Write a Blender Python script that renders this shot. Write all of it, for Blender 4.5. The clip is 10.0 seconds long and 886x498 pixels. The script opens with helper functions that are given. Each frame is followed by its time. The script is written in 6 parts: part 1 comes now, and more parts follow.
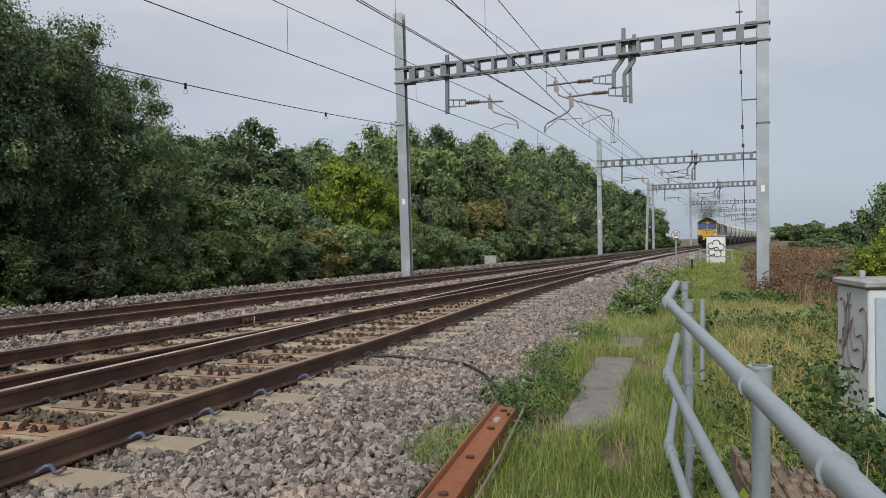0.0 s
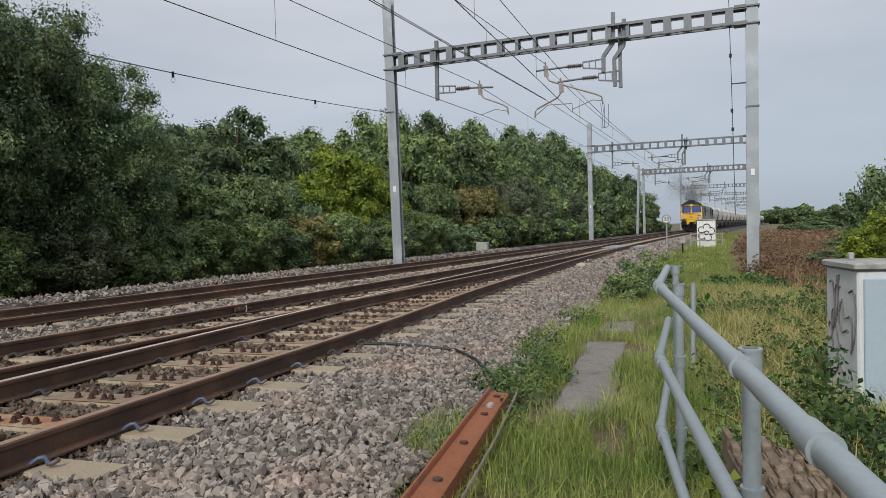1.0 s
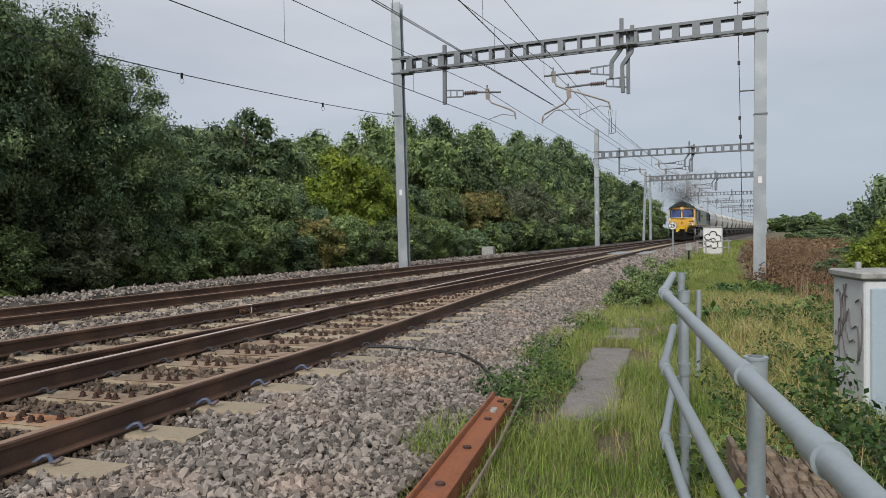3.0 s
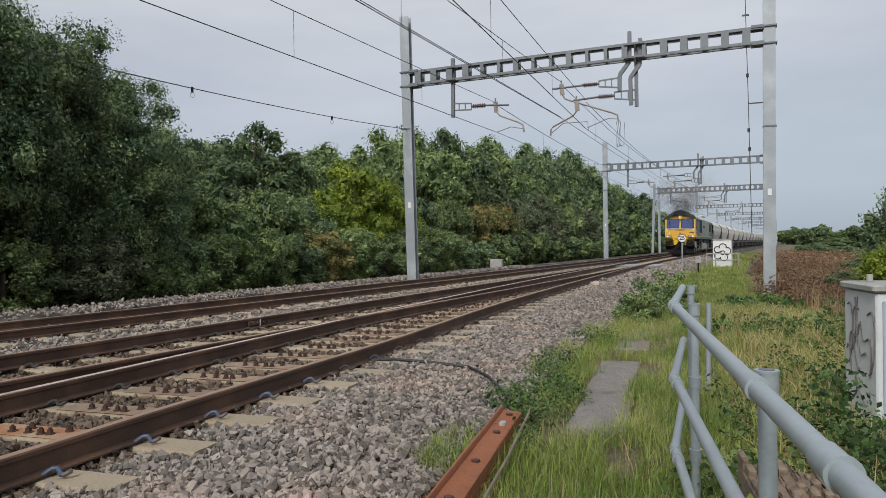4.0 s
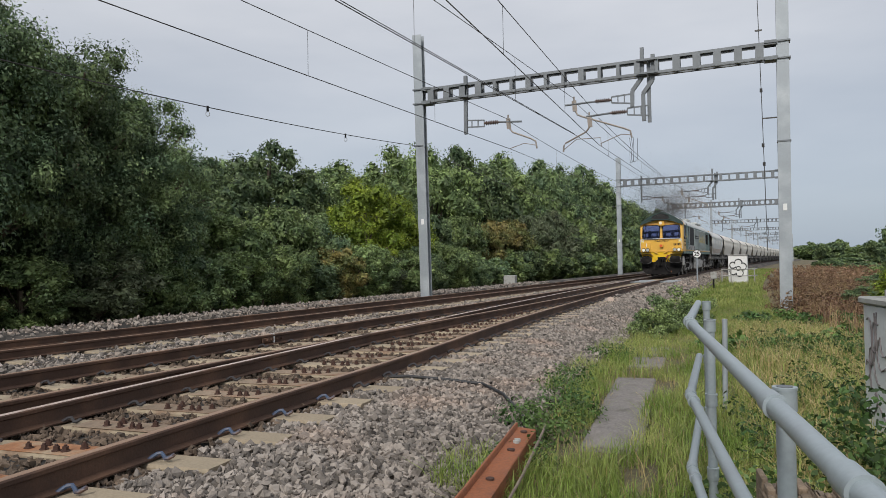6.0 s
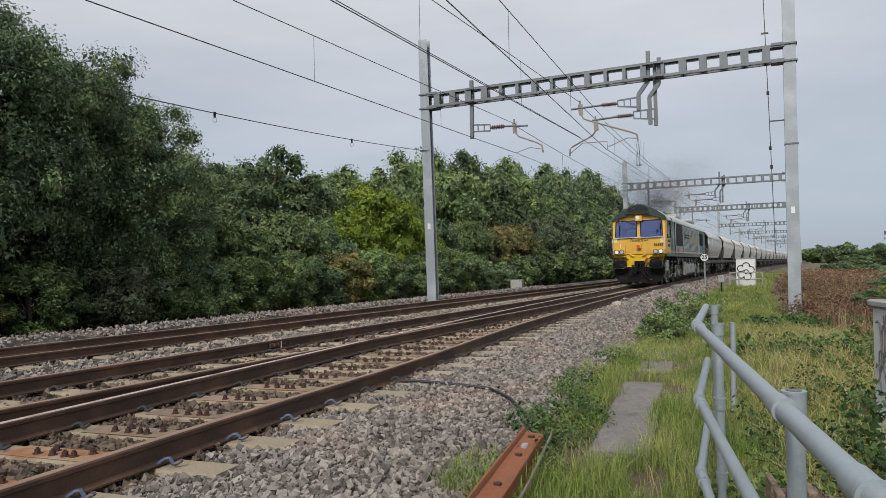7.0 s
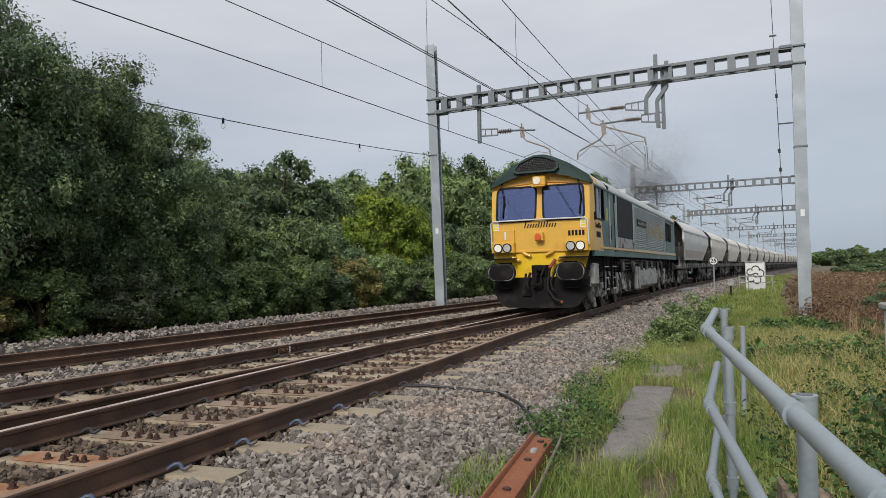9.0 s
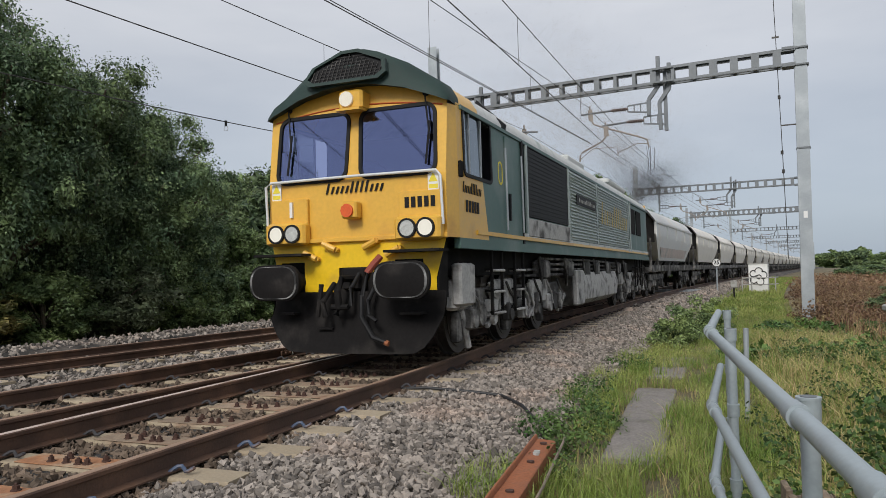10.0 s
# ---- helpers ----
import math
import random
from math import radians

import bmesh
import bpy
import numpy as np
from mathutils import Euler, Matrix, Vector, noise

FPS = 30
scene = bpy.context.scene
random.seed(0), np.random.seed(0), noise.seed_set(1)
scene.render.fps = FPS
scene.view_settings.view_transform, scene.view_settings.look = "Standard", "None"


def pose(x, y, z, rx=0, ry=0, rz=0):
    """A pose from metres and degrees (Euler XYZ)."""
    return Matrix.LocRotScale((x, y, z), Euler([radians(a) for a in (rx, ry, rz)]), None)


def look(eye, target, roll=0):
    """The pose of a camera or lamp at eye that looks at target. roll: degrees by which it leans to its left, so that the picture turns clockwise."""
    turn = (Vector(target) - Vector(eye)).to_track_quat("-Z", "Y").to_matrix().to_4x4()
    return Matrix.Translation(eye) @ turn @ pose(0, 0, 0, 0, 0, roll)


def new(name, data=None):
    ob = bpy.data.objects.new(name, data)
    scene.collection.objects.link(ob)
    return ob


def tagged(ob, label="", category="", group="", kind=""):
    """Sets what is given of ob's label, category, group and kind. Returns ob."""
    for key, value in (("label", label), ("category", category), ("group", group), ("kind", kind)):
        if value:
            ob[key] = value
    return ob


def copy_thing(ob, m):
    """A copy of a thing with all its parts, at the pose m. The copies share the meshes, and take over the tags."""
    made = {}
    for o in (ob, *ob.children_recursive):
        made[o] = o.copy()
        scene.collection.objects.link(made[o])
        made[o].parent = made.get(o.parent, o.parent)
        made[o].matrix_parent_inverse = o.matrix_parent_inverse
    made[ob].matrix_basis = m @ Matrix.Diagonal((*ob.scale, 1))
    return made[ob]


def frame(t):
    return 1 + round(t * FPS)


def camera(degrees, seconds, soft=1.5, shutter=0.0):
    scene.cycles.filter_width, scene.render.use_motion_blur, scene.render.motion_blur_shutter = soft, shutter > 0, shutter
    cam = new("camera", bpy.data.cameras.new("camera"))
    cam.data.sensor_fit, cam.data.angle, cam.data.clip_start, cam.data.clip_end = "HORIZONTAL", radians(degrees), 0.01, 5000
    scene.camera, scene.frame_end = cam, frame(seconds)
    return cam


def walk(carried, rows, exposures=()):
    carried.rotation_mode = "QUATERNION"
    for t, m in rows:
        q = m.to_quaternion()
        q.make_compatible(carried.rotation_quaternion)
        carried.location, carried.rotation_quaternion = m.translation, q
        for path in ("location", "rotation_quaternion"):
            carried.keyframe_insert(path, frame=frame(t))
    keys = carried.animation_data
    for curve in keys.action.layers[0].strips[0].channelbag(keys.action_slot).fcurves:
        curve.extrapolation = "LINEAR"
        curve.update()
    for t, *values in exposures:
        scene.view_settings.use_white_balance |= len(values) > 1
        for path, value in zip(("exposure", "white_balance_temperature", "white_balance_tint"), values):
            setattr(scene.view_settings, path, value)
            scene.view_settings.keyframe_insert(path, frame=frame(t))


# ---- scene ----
cam = camera(62.7, 10.0, soft=0.7)
EYE_H = 1.085
CAM = ((0.0, 0.059, -0.515, 0.849), (0.5, -0.226, -1.487, 1.072), (1.0, -0.615, -1.56, 1.491), (1.5, -0.899, -1.421, 1.338), (2.0, -1.054, -1.505, 1.103),
       (2.5, -0.626, -1.482, 0.896), (4.0, 0.504, -0.24, 0.794), (4.5, 0.811, 0.164, 0.84), (5.0, 1.09, 0.53, 0.91), (5.5, 1.304, 0.827, 0.916),
       (7.0, 2.082, 1.439, 1.196), (7.5, 2.267, 1.548, 1.278), (8.0, 2.433, 1.613, 1.391), (8.5, 2.588, 1.667, 1.444), (9.0, 2.716, 1.813, 1.415),
       (9.5, 2.804, 1.879, 1.446), (10.0, 2.921, 1.984, 1.484))
walk(cam, [(t, pose(0, 0, EYE_H, 90 + pitch, roll, yaw)) for t, yaw, pitch, roll in CAM])

# ---- light: overcast ----
SUN_EL, SUN_ROT = radians(39), radians(200)
world = bpy.data.worlds.new("sky")
scene.world = world
world.use_nodes = True
wn, wl = world.node_tree.nodes, world.node_tree.links
wn.clear()
w_out, w_bg, w_mix = wn.new("ShaderNodeOutputWorld"), wn.new("ShaderNodeBackground"), wn.new("ShaderNodeMix")
w_sky = wn.new("ShaderNodeTexSky")
w_sky.sky_type, w_sky.sun_disc, w_sky.sun_elevation, w_sky.sun_rotation = "NISHITA", False, SUN_EL, SUN_ROT
w_dim = wn.new("ShaderNodeVectorMath")
w_dim.operation = "SCALE"
w_dim.inputs["Scale"].default_value = 0.10
w_tc, w_map, w_noise, w_ramp = wn.new("ShaderNodeTexCoord"), wn.new("ShaderNodeMapping"), wn.new("ShaderNodeTexNoise"), wn.new("ShaderNodeValToRGB")
w_map.inputs["Scale"].default_value = (1.6, 1.6, 6.0)
w_noise.inputs["Scale"].default_value, w_noise.inputs["Detail"].default_value, w_noise.inputs["Roughness"].default_value = 1.3, 5, 0.5
w_ramp.color_ramp.elements[0].position, w_ramp.color_ramp.elements[0].color = 0.3, (0.55, 0.58, 0.64, 1)
w_ramp.color_ramp.elements[1].position, w_ramp.color_ramp.elements[1].color = 0.68, (0.735, 0.75, 0.79, 1)
w_sep, w_hz, w_low = wn.new("ShaderNodeSeparateXYZ"), wn.new("ShaderNodeValToRGB"), wn.new("ShaderNodeMix")
w_low.data_type = "RGBA"
w_low.inputs["B"].default_value = (0.28, 0.37, 0.49, 1)
w_hz.color_ramp.elements[0].position, w_hz.color_ramp.elements[0].color = 0.0, (0.75, 0.75, 0.75, 1)
w_hz.color_ramp.elements[1].position, w_hz.color_ramp.elements[1].color = 0.30, (0, 0, 0, 1)
w_mix.data_type = "RGBA"
w_mix.inputs["Factor"].default_value = 0.12
wl.new(w_tc.outputs["Generated"], w_map.inputs["Vector"])
wl.new(w_map.outputs["Vector"], w_noise.inputs["Vector"])
wl.new(w_noise.outputs["Fac"], w_ramp.inputs["Fac"])
wl.new(w_tc.outputs["Generated"], w_sep.inputs["Vector"])
wl.new(w_sep.outputs["Z"], w_hz.inputs["Fac"])
wl.new(w_hz.outputs["Color"], w_low.inputs["Factor"])
wl.new(w_ramp.outputs["Color"], w_low.inputs["A"])
wl.new(w_sky.outputs["Color"], w_dim.inputs[0])
wl.new(w_low.outputs["Result"], w_mix.inputs["A"])
wl.new(w_dim.outputs["Vector"], w_mix.inputs["B"])
wl.new(w_mix.outputs["Result"], w_bg.inputs["Color"])
w_bg.inputs["Strength"].default_value = 1.0
wl.new(w_bg.outputs["Background"], w_out.inputs["Surface"])

sun = new("sun", bpy.data.lights.new("sun", "SUN"))
sun.data.energy, sun.data.angle, sun.data.color = 2.5, radians(18), (1.0, 0.97, 0.92)
sun.matrix_basis = look((0, 0, 42), (18, 48, 0))
scene.view_settings.exposure = 0.0


# ---- materials ----
def material(name, color, rough=0.7, metal=0.0, vary=0.25, scale=3.0, fine=40.0, bump=0.2, stain=None, stain_amount=0.5, island=0.0, obrand=0.0,
             coat=0.0, emit=0.0, spec=0.5):
    """A surface with variation at two scales, an optional second colour in patches, and fine relief."""
    m = bpy.data.materials.new(name)
    m.use_nodes = True
    n, l = m.node_tree.nodes, m.node_tree.links
    b = n["Principled BSDF"]
    tc, big, small = n.new("ShaderNodeTexCoord"), n.new("ShaderNodeTexNoise"), n.new("ShaderNodeTexNoise")
    big.inputs["Scale"].default_value, big.inputs["Detail"].default_value = scale, 6
    small.inputs["Scale"].default_value, small.inputs["Detail"].default_value = fine, 4
    l.new(tc.outputs["Object"], big.inputs["Vector"])
    l.new(tc.outputs["Object"], small.inputs["Vector"])
    cur = None
    base = n.new("ShaderNodeRGB")
    base.outputs[0].default_value = (*color, 1)
    cur = base.outputs[0]
    if stain:
        ramp, mx = n.new("ShaderNodeValToRGB"), n.new("ShaderNodeMix")
        ramp.color_ramp.elements[0].position, ramp.color_ramp.elements[1].position = 0.62 - 0.3 * stain_amount, 0.78 - 0.2 * stain_amount
        mx.data_type = "RGBA"
        mx.inputs["B"].default_value = (*stain, 1)
        l.new(big.outputs["Fac"], ramp.inputs["Fac"])
        l.new(ramp.outputs["Color"], mx.inputs["Factor"])
        l.new(cur, mx.inputs["A"])
        cur = mx.outputs["Result"]
    add = n.new("ShaderNodeMath")
    add.operation = "ADD"
    l.new(big.outputs["Fac"], add.inputs[0])
    l.new(small.outputs["Fac"], add.inputs[1])
    rng = n.new("ShaderNodeMapRange")
    rng.inputs["From Min"].default_value, rng.inputs["From Max"].default_value = 0.6, 1.4
    rng.inputs["To Min"].default_value, rng.inputs["To Max"].default_value = 1 - vary, 1 + vary
    l.new(add.outputs[0], rng.inputs["Value"])
    val = rng.outputs["Result"]
    for kind, amount in (("isl", island), ("ob", obrand)):
        if amount:
            src = n.new("ShaderNodeNewGeometry" if kind == "isl" else "ShaderNodeObjectInfo")
            r2, mu = n.new("ShaderNodeMapRange"), n.new("ShaderNodeMath")
            mu.operation = "MULTIPLY"
            r2.inputs["To Min"].default_value, r2.inputs["To Max"].default_value = 1 - amount, 1 + amount
            l.new(src.outputs["Random Per Island" if kind == "isl" else "Random"], r2.inputs["Value"])
            l.new(val, mu.inputs[0])
            l.new(r2.outputs["Result"], mu.inputs[1])
            val = mu.outputs[0]
    sc = n.new("ShaderNodeVectorMath")
    sc.operation = "SCALE"
    l.new(cur, sc.inputs[0])
    l.new(val, sc.inputs["Scale"])
    l.new(sc.outputs["Vector"], b.inputs["Base Color"])
    rr = n.new("ShaderNodeMapRange")
    rr.inputs["To Min"].default_value, rr.inputs["To Max"].default_value = max(0.02, rough - 0.12), min(1, rough + 0.12)
    l.new(small.outputs["Fac"], rr.inputs["Value"])
    l.new(rr.outputs["Result"], b.inputs["Roughness"])
    b.inputs["Metallic"].default_value = metal
    b.inputs["Coat Weight"].default_value, b.inputs["Specular IOR Level"].default_value = coat, spec
    if emit:
        b.inputs["Emission Color"].default_value, b.inputs["Emission Strength"].default_value = (1.0, 0.93, 0.75, 1), emit
    if bump:
        bp = n.new("ShaderNodeBump")
        bp.inputs["Strength"].default_value, bp.inputs["Distance"].default_value = bump, 0.01
        l.new(small.outputs["Fac"], bp.inputs["Height"])
        l.new(bp.outputs["Normal"], b.inputs["Normal"])
    return m


def leaf_material(name, color, tip, vary=0.62):
    m = bpy.data.materials.new(name)
    m.use_nodes = True
    n, l = m.node_tree.nodes, m.node_tree.links
    b = n["Principled BSDF"]
    geo, info, tc, ns = n.new("ShaderNodeNewGeometry"), n.new("ShaderNodeObjectInfo"), n.new("ShaderNodeTexCoord"), n.new("ShaderNodeTexNoise")
    ns.inputs["Scale"].default_value = 0.9
    ns.inputs["Detail"].default_value = 3
    l.new(tc.outputs["Object"], ns.inputs["Vector"])
    ramp, mx = n.new("ShaderNodeValToRGB"), n.new("ShaderNodeMix")
    ramp.color_ramp.elements[0].position, ramp.color_ramp.elements[1].position = 0.40, 0.62
    mx.data_type = "RGBA"
    mx.inputs["A"].default_value, mx.inputs["B"].default_value = (*color, 1), (*tip, 1)
    l.new(ns.outputs["Fac"], ramp.inputs["Fac"])
    l.new(ramp.outputs["Color"], mx.inputs["Factor"])
    r1, r2, mu = n.new("ShaderNodeMapRange"), n.new("ShaderNodeMapRange"), n.new("ShaderNodeMath")
    r1.inputs["To Min"].default_value, r1.inputs["To Max"].default_value = 1 - vary, 1 + vary
    r2.inputs["To Min"].default_value, r2.inputs["To Max"].default_value = 0.75, 1.25
    mu.operation = "MULTIPLY"
    l.new(geo.outputs["Random Per Island"], r1.inputs["Value"])
    l.new(info.outputs["Random"], r2.inputs["Value"])
    l.new(r1.outputs["Result"], mu.inputs[0])
    l.new(r2.outputs["Result"], mu.inputs[1])
    sc = n.new("ShaderNodeVectorMath")
    sc.operation = "SCALE"
    l.new(mx.outputs["Result"], sc.inputs[0])
    l.new(mu.outputs[0], sc.inputs["Scale"])
    l.new(sc.outputs["Vector"], b.inputs["Base Color"])
    b.inputs["Roughness"].default_value, b.inputs["Specular IOR Level"].default_value = 0.5, 0.3
    tr, ms = n.new("ShaderNodeBsdfTranslucent"), n.new("ShaderNodeMixShader")
    l.new(sc.outputs["Vector"], tr.inputs["Color"])
    ms.inputs["Fac"].default_value = 0.3
    l.new(b.outputs["BSDF"], ms.inputs[1])
    l.new(tr.outputs["BSDF"], ms.inputs[2])
    l.new(ms.outputs["Shader"], n["Material Output"].inputs["Surface"])
    return m


def glass_material(name, tint, gloss):
    m = bpy.data.materials.new(name)
    m.use_nodes = True
    n, l = m.node_tree.nodes, m.node_tree.links
    tr, gl, ms = n.new("ShaderNodeBsdfTransparent"), n.new("ShaderNodeBsdfGlossy"), n.new("ShaderNodeMixShader")
    tr.inputs["Color"].default_value = (*tint, 1)
    gl.inputs["Color"].default_value, gl.inputs["Roughness"].default_value = (*gloss, 1), 0.03
    ms.inputs["Fac"].default_value = 0.5
    l.new(tr.outputs["BSDF"], ms.inputs[1])
    l.new(gl.outputs["BSDF"], ms.inputs[2])
    l.new(ms.outputs["Shader"], n["Material Output"].inputs["Surface"])
    return m


# Bed base is near-black: the shade between loose stones is put into its colour.
M_BALLAST_GAPS = material("ballast", (0.032, 0.028, 0.025), 0.9, vary=0.3, scale=0.8, fine=30, bump=0.9, stain=(0.2, 0.165, 0.14), stain_amount=0.4)
M_STONE = material("crushed_stone", (0.222, 0.193, 0.168), 0.9, vary=0.25, scale=1.0, fine=45, bump=0.55, island=0.62, stain=(0.27, 0.205, 0.165), stain_amount=0.3)
M_STONE_BROWN = material("stained_stone", (0.125, 0.09, 0.064), 0.88, vary=0.25, scale=1.0, fine=60, bump=0.3, island=0.45)
M_SOIL = material("verge_soil", (0.10, 0.085, 0.048), 0.95, vary=0.4, scale=0.6, fine=25, bump=0.8, stain=(0.20, 0.16, 0.085), stain_amount=0.5)
M_FIELD = material("field", (0.10, 0.115, 0.045), 0.95, vary=0.3, scale=0.05, fine=3, bump=0.2, stain=(0.16, 0.14, 0.06), stain_amount=0.4)
M_RAIL = material("rail_rust", (0.078, 0.043, 0.029), 0.7, 0.2, vary=0.3, scale=2, fine=50, bump=0.3, stain=(0.12, 0.065, 0.04))
# Polished steel head: low metal, with its bright highlight held in the base colour.
M_RAILTOP_SHEEN = material("rail_head_steel_sheen", (0.60, 0.48, 0.42), 0.4, 0.15, vary=0.2, scale=2, fine=60, bump=0.05, stain=(0.22, 0.13, 0.085), stain_amount=0.3)
M_RAILTOP_DULL = material("rail_head_rusty", (0.30, 0.195, 0.135), 0.55, 0.1, vary=0.25, scale=2, fine=60, bump=0.1)
M_CONCRETE = material("sleeper_concrete", (0.35, 0.285, 0.20), 0.9, vary=0.25, scale=2, fine=45, bump=0.4, stain=(0.22, 0.15, 0.10), stain_amount=0.3, obrand=0.15)
M_RUSTSTAIN = material("sleeper_rust_stain", (0.33, 0.15, 0.07), 0.9, vary=0.35, scale=4, fine=40, bump=0.3, stain=(0.30, 0.23, 0.155), stain_amount=0.6)
M_BASEPLATE = material("dirty_base_plate", (0.27, 0.20, 0.14), 0.9, vary=0.3, scale=4, fine=40, bump=0.3, stain=(0.20, 0.12, 0.075), stain_amount=0.45, obrand=0.2)
M_BOLT = material("rusty_bolt", (0.075, 0.038, 0.028), 0.8, 0.2, vary=0.4, scale=10, fine=80)
M_CLIP = material("blue_clip", (0.055, 0.082, 0.14), 0.5, 0.0, vary=0.4, scale=12, fine=80, stain=(0.10, 0.06, 0.045), stain_amount=0.35)
M_CLIP_OLD = material("old_clip", (0.035, 0.033, 0.036), 0.75, 0.0, vary=0.3, scale=12, fine=80)
M_GALV = material("galvanised_steel", (0.33, 0.36, 0.385), 0.5, 0.25, vary=0.13, scale=1.4, fine=25, bump=0.08, stain=(0.40, 0.43, 0.45), stain_amount=0.4)
M_BEAM = material("dull_galvanised_steel", (0.175, 0.188, 0.20), 0.55, 0.25, vary=0.2, scale=2, fine=25, bump=0.1)
M_GALV_DARK = material("weathered_galvanised_steel", (0.155, 0.168, 0.18), 0.55, 0.3, vary=0.2, scale=2, fine=25, bump=0.1)
M_ARM = material("tarnished_tube", (0.27, 0.235, 0.205), 0.5, 0.3, vary=0.2, scale=4, fine=30, bump=0.05)
M_TUBE = material("handrail_tube", (0.32, 0.365, 0.385), 0.42, 0.2, vary=0.12, scale=5, fine=60, bump=0.08, stain=(0.28, 0.31, 0.33), stain_amount=0.35)
M_WIRE = material("wire", (0.07, 0.065, 0.06), 0.5, 0.5, vary=0.2, bump=0)
M_INSUL = material("brown_insulator", (0.12, 0.085, 0.075), 0.35, vary=0.2, bump=0)
M_RUSTBEAM = material("rusty_channel", (0.30, 0.105, 0.045), 0.8, 0.1, vary=0.35, scale=5, fine=50, bump=0.4, stain=(0.20, 0.08, 0.045), stain_amount=0.45)
M_STRAWROD = material("weathered_rod", (0.20, 0.155, 0.125), 0.9, vary=0.3, scale=6, fine=50, bump=0.3)
M_CABLE = material("black_cable", (0.02, 0.02, 0.022), 0.55, vary=0.3, bump=0.1)
M_SLAB = material("slab_concrete", (0.215, 0.195, 0.182), 0.94, vary=0.45, scale=3.5, fine=45, bump=0.9, stain=(0.115, 0.105, 0.085), stain_amount=0.45)
M_TIMBER = material("rotten_timber", (0.22, 0.165, 0.115), 0.95, vary=0.5, scale=8, fine=45, bump=1.0, stain=(0.06, 0.045, 0.035), stain_amount=0.4)
M_CABINET = material("pale_cabinet_paint", (0.60, 0.62, 0.63), 0.55, vary=0.08, scale=3, fine=40, bump=0.08, stain=(0.46, 0.47, 0.46), stain_amount=0.25)
M_CABINET_BLUE = material("blue_grey_door_paint", (0.36, 0.44, 0.50), 0.5, vary=0.08, scale=3, fine=40, bump=0.05)
M_LID = material("weathered_lid", (0.36, 0.36, 0.34), 0.8, vary=0.2, scale=6, fine=50, bump=0.2, stain=(0.2, 0.19, 0.17), stain_amount=0.4)
M_SPRAY = material("spray_paint", (0.17, 0.15, 0.15), 0.6, vary=0.3, bump=0)
M_BLACKPAINT = material("black_spray_paint", (0.015, 0.015, 0.016), 0.5, vary=0.2, bump=0)
M_WHITE = material("white_paint", (0.75, 0.75, 0.73), 0.5, vary=0.08, bump=0.02, stain=(0.6, 0.59, 0.55), stain_amount=0.25)
M_BLACK = material("black_paint", (0.012, 0.012, 0.013), 0.6, vary=0.3, scale=4, bump=0.05, spec=0.2)
M_YELLOW = material("warning_yellow_paint", (0.70, 0.40, 0.055), 0.42, vary=0.1, scale=1.6, fine=20, bump=0.02, stain=(0.52, 0.27, 0.045), stain_amount=0.25, coat=0.2)
M_YELLOW_LOW = material("clean_yellow_paint", (0.78, 0.50, 0.012), 0.42, vary=0.1, scale=2, fine=20, bump=0.02, stain=(0.5, 0.3, 0.04), stain_amount=0.2)
M_FADED_YELLOW = material("dusty_faded_yellow", (0.50, 0.39, 0.14), 0.6, vary=0.3, scale=3, fine=30, bump=0.05, stain=(0.30, 0.31, 0.26), stain_amount=0.5)
M_GREEN = material("faded_green_paint", (0.075, 0.145, 0.130), 0.5, vary=0.14, scale=1.2, fine=18, bump=0.02, stain=(0.16, 0.205, 0.19), stain_amount=0.35)
M_DKGREEN = material("dark_green_paint", (0.012, 0.032, 0.027), 0.7, vary=0.3, scale=2, fine=25, bump=0.05)
M_ROOF = material("dusty_roof", (0.55, 0.56, 0.545), 0.6, vary=0.2, scale=2.2, fine=18, bump=0.05, stain=(0.25, 0.30, 0.28), stain_amount=0.3)
M_LOUVRE = material("grey_green_louvre", (0.38, 0.43, 0.42), 0.55, vary=0.15, scale=2, fine=25, bump=0.05)
# sooty black parts, and the painted shade inside the hopper ends
M_SOOT_SHADE = material("soot_and_shade_black", (0.012, 0.011, 0.011), 0.85, vary=0.4, scale=2.5, fine=30, bump=0.1, stain=(0.028, 0.025, 0.023), stain_amount=0.35, spec=0.15)
M_UNDER = material("dusty_underframe", (0.055, 0.052, 0.05), 0.8, vary=0.45, scale=3, fine=30, bump=0.2, stain=(0.26, 0.25, 0.235), stain_amount=0.45, spec=0.3)
M_BUFFER_WEAR = material("worn_buffer_rim", (0.016, 0.016, 0.016), 0.7, vary=0.4, scale=4, fine=35, bump=0.1, stain=(0.24, 0.24, 0.235), stain_amount=0.62)
M_DUSTY = material("limestone_dusted_steel", (0.44, 0.43, 0.415), 0.85, vary=0.3, scale=3.5, fine=25, bump=0.15, stain=(0.07, 0.066, 0.063), stain_amount=0.5)
M_WHEEL = material("wheel_steel", (0.07, 0.062, 0.058), 0.6, 0.4, vary=0.4, scale=5, fine=40)
M_ORANGE = material("orange_socket", (0.65, 0.10, 0.02), 0.5, vary=0.15, bump=0)
M_LABEL = material("yellow_label", (0.75, 0.62, 0.05), 0.5, vary=0.05, bump=0)
M_LAMP_ON = material("lit_lamp", (0.34, 0.34, 0.33), 0.2, vary=0.05, bump=0, emit=0.5)
M_LAMP_OFF = material("lamp_glass", (0.55, 0.55, 0.52), 0.15, 0.3, vary=0.3, scale=30, fine=120, bump=0.1)
M_LAMP_TOP = material("roof_lamp", (0.75, 0.7, 0.6), 0.25, vary=0.1, scale=20, fine=120, bump=0.1, emit=0.08)
M_RED = material("dull_red_hose", (0.25, 0.05, 0.03), 0.7, vary=0.3, bump=0.1)
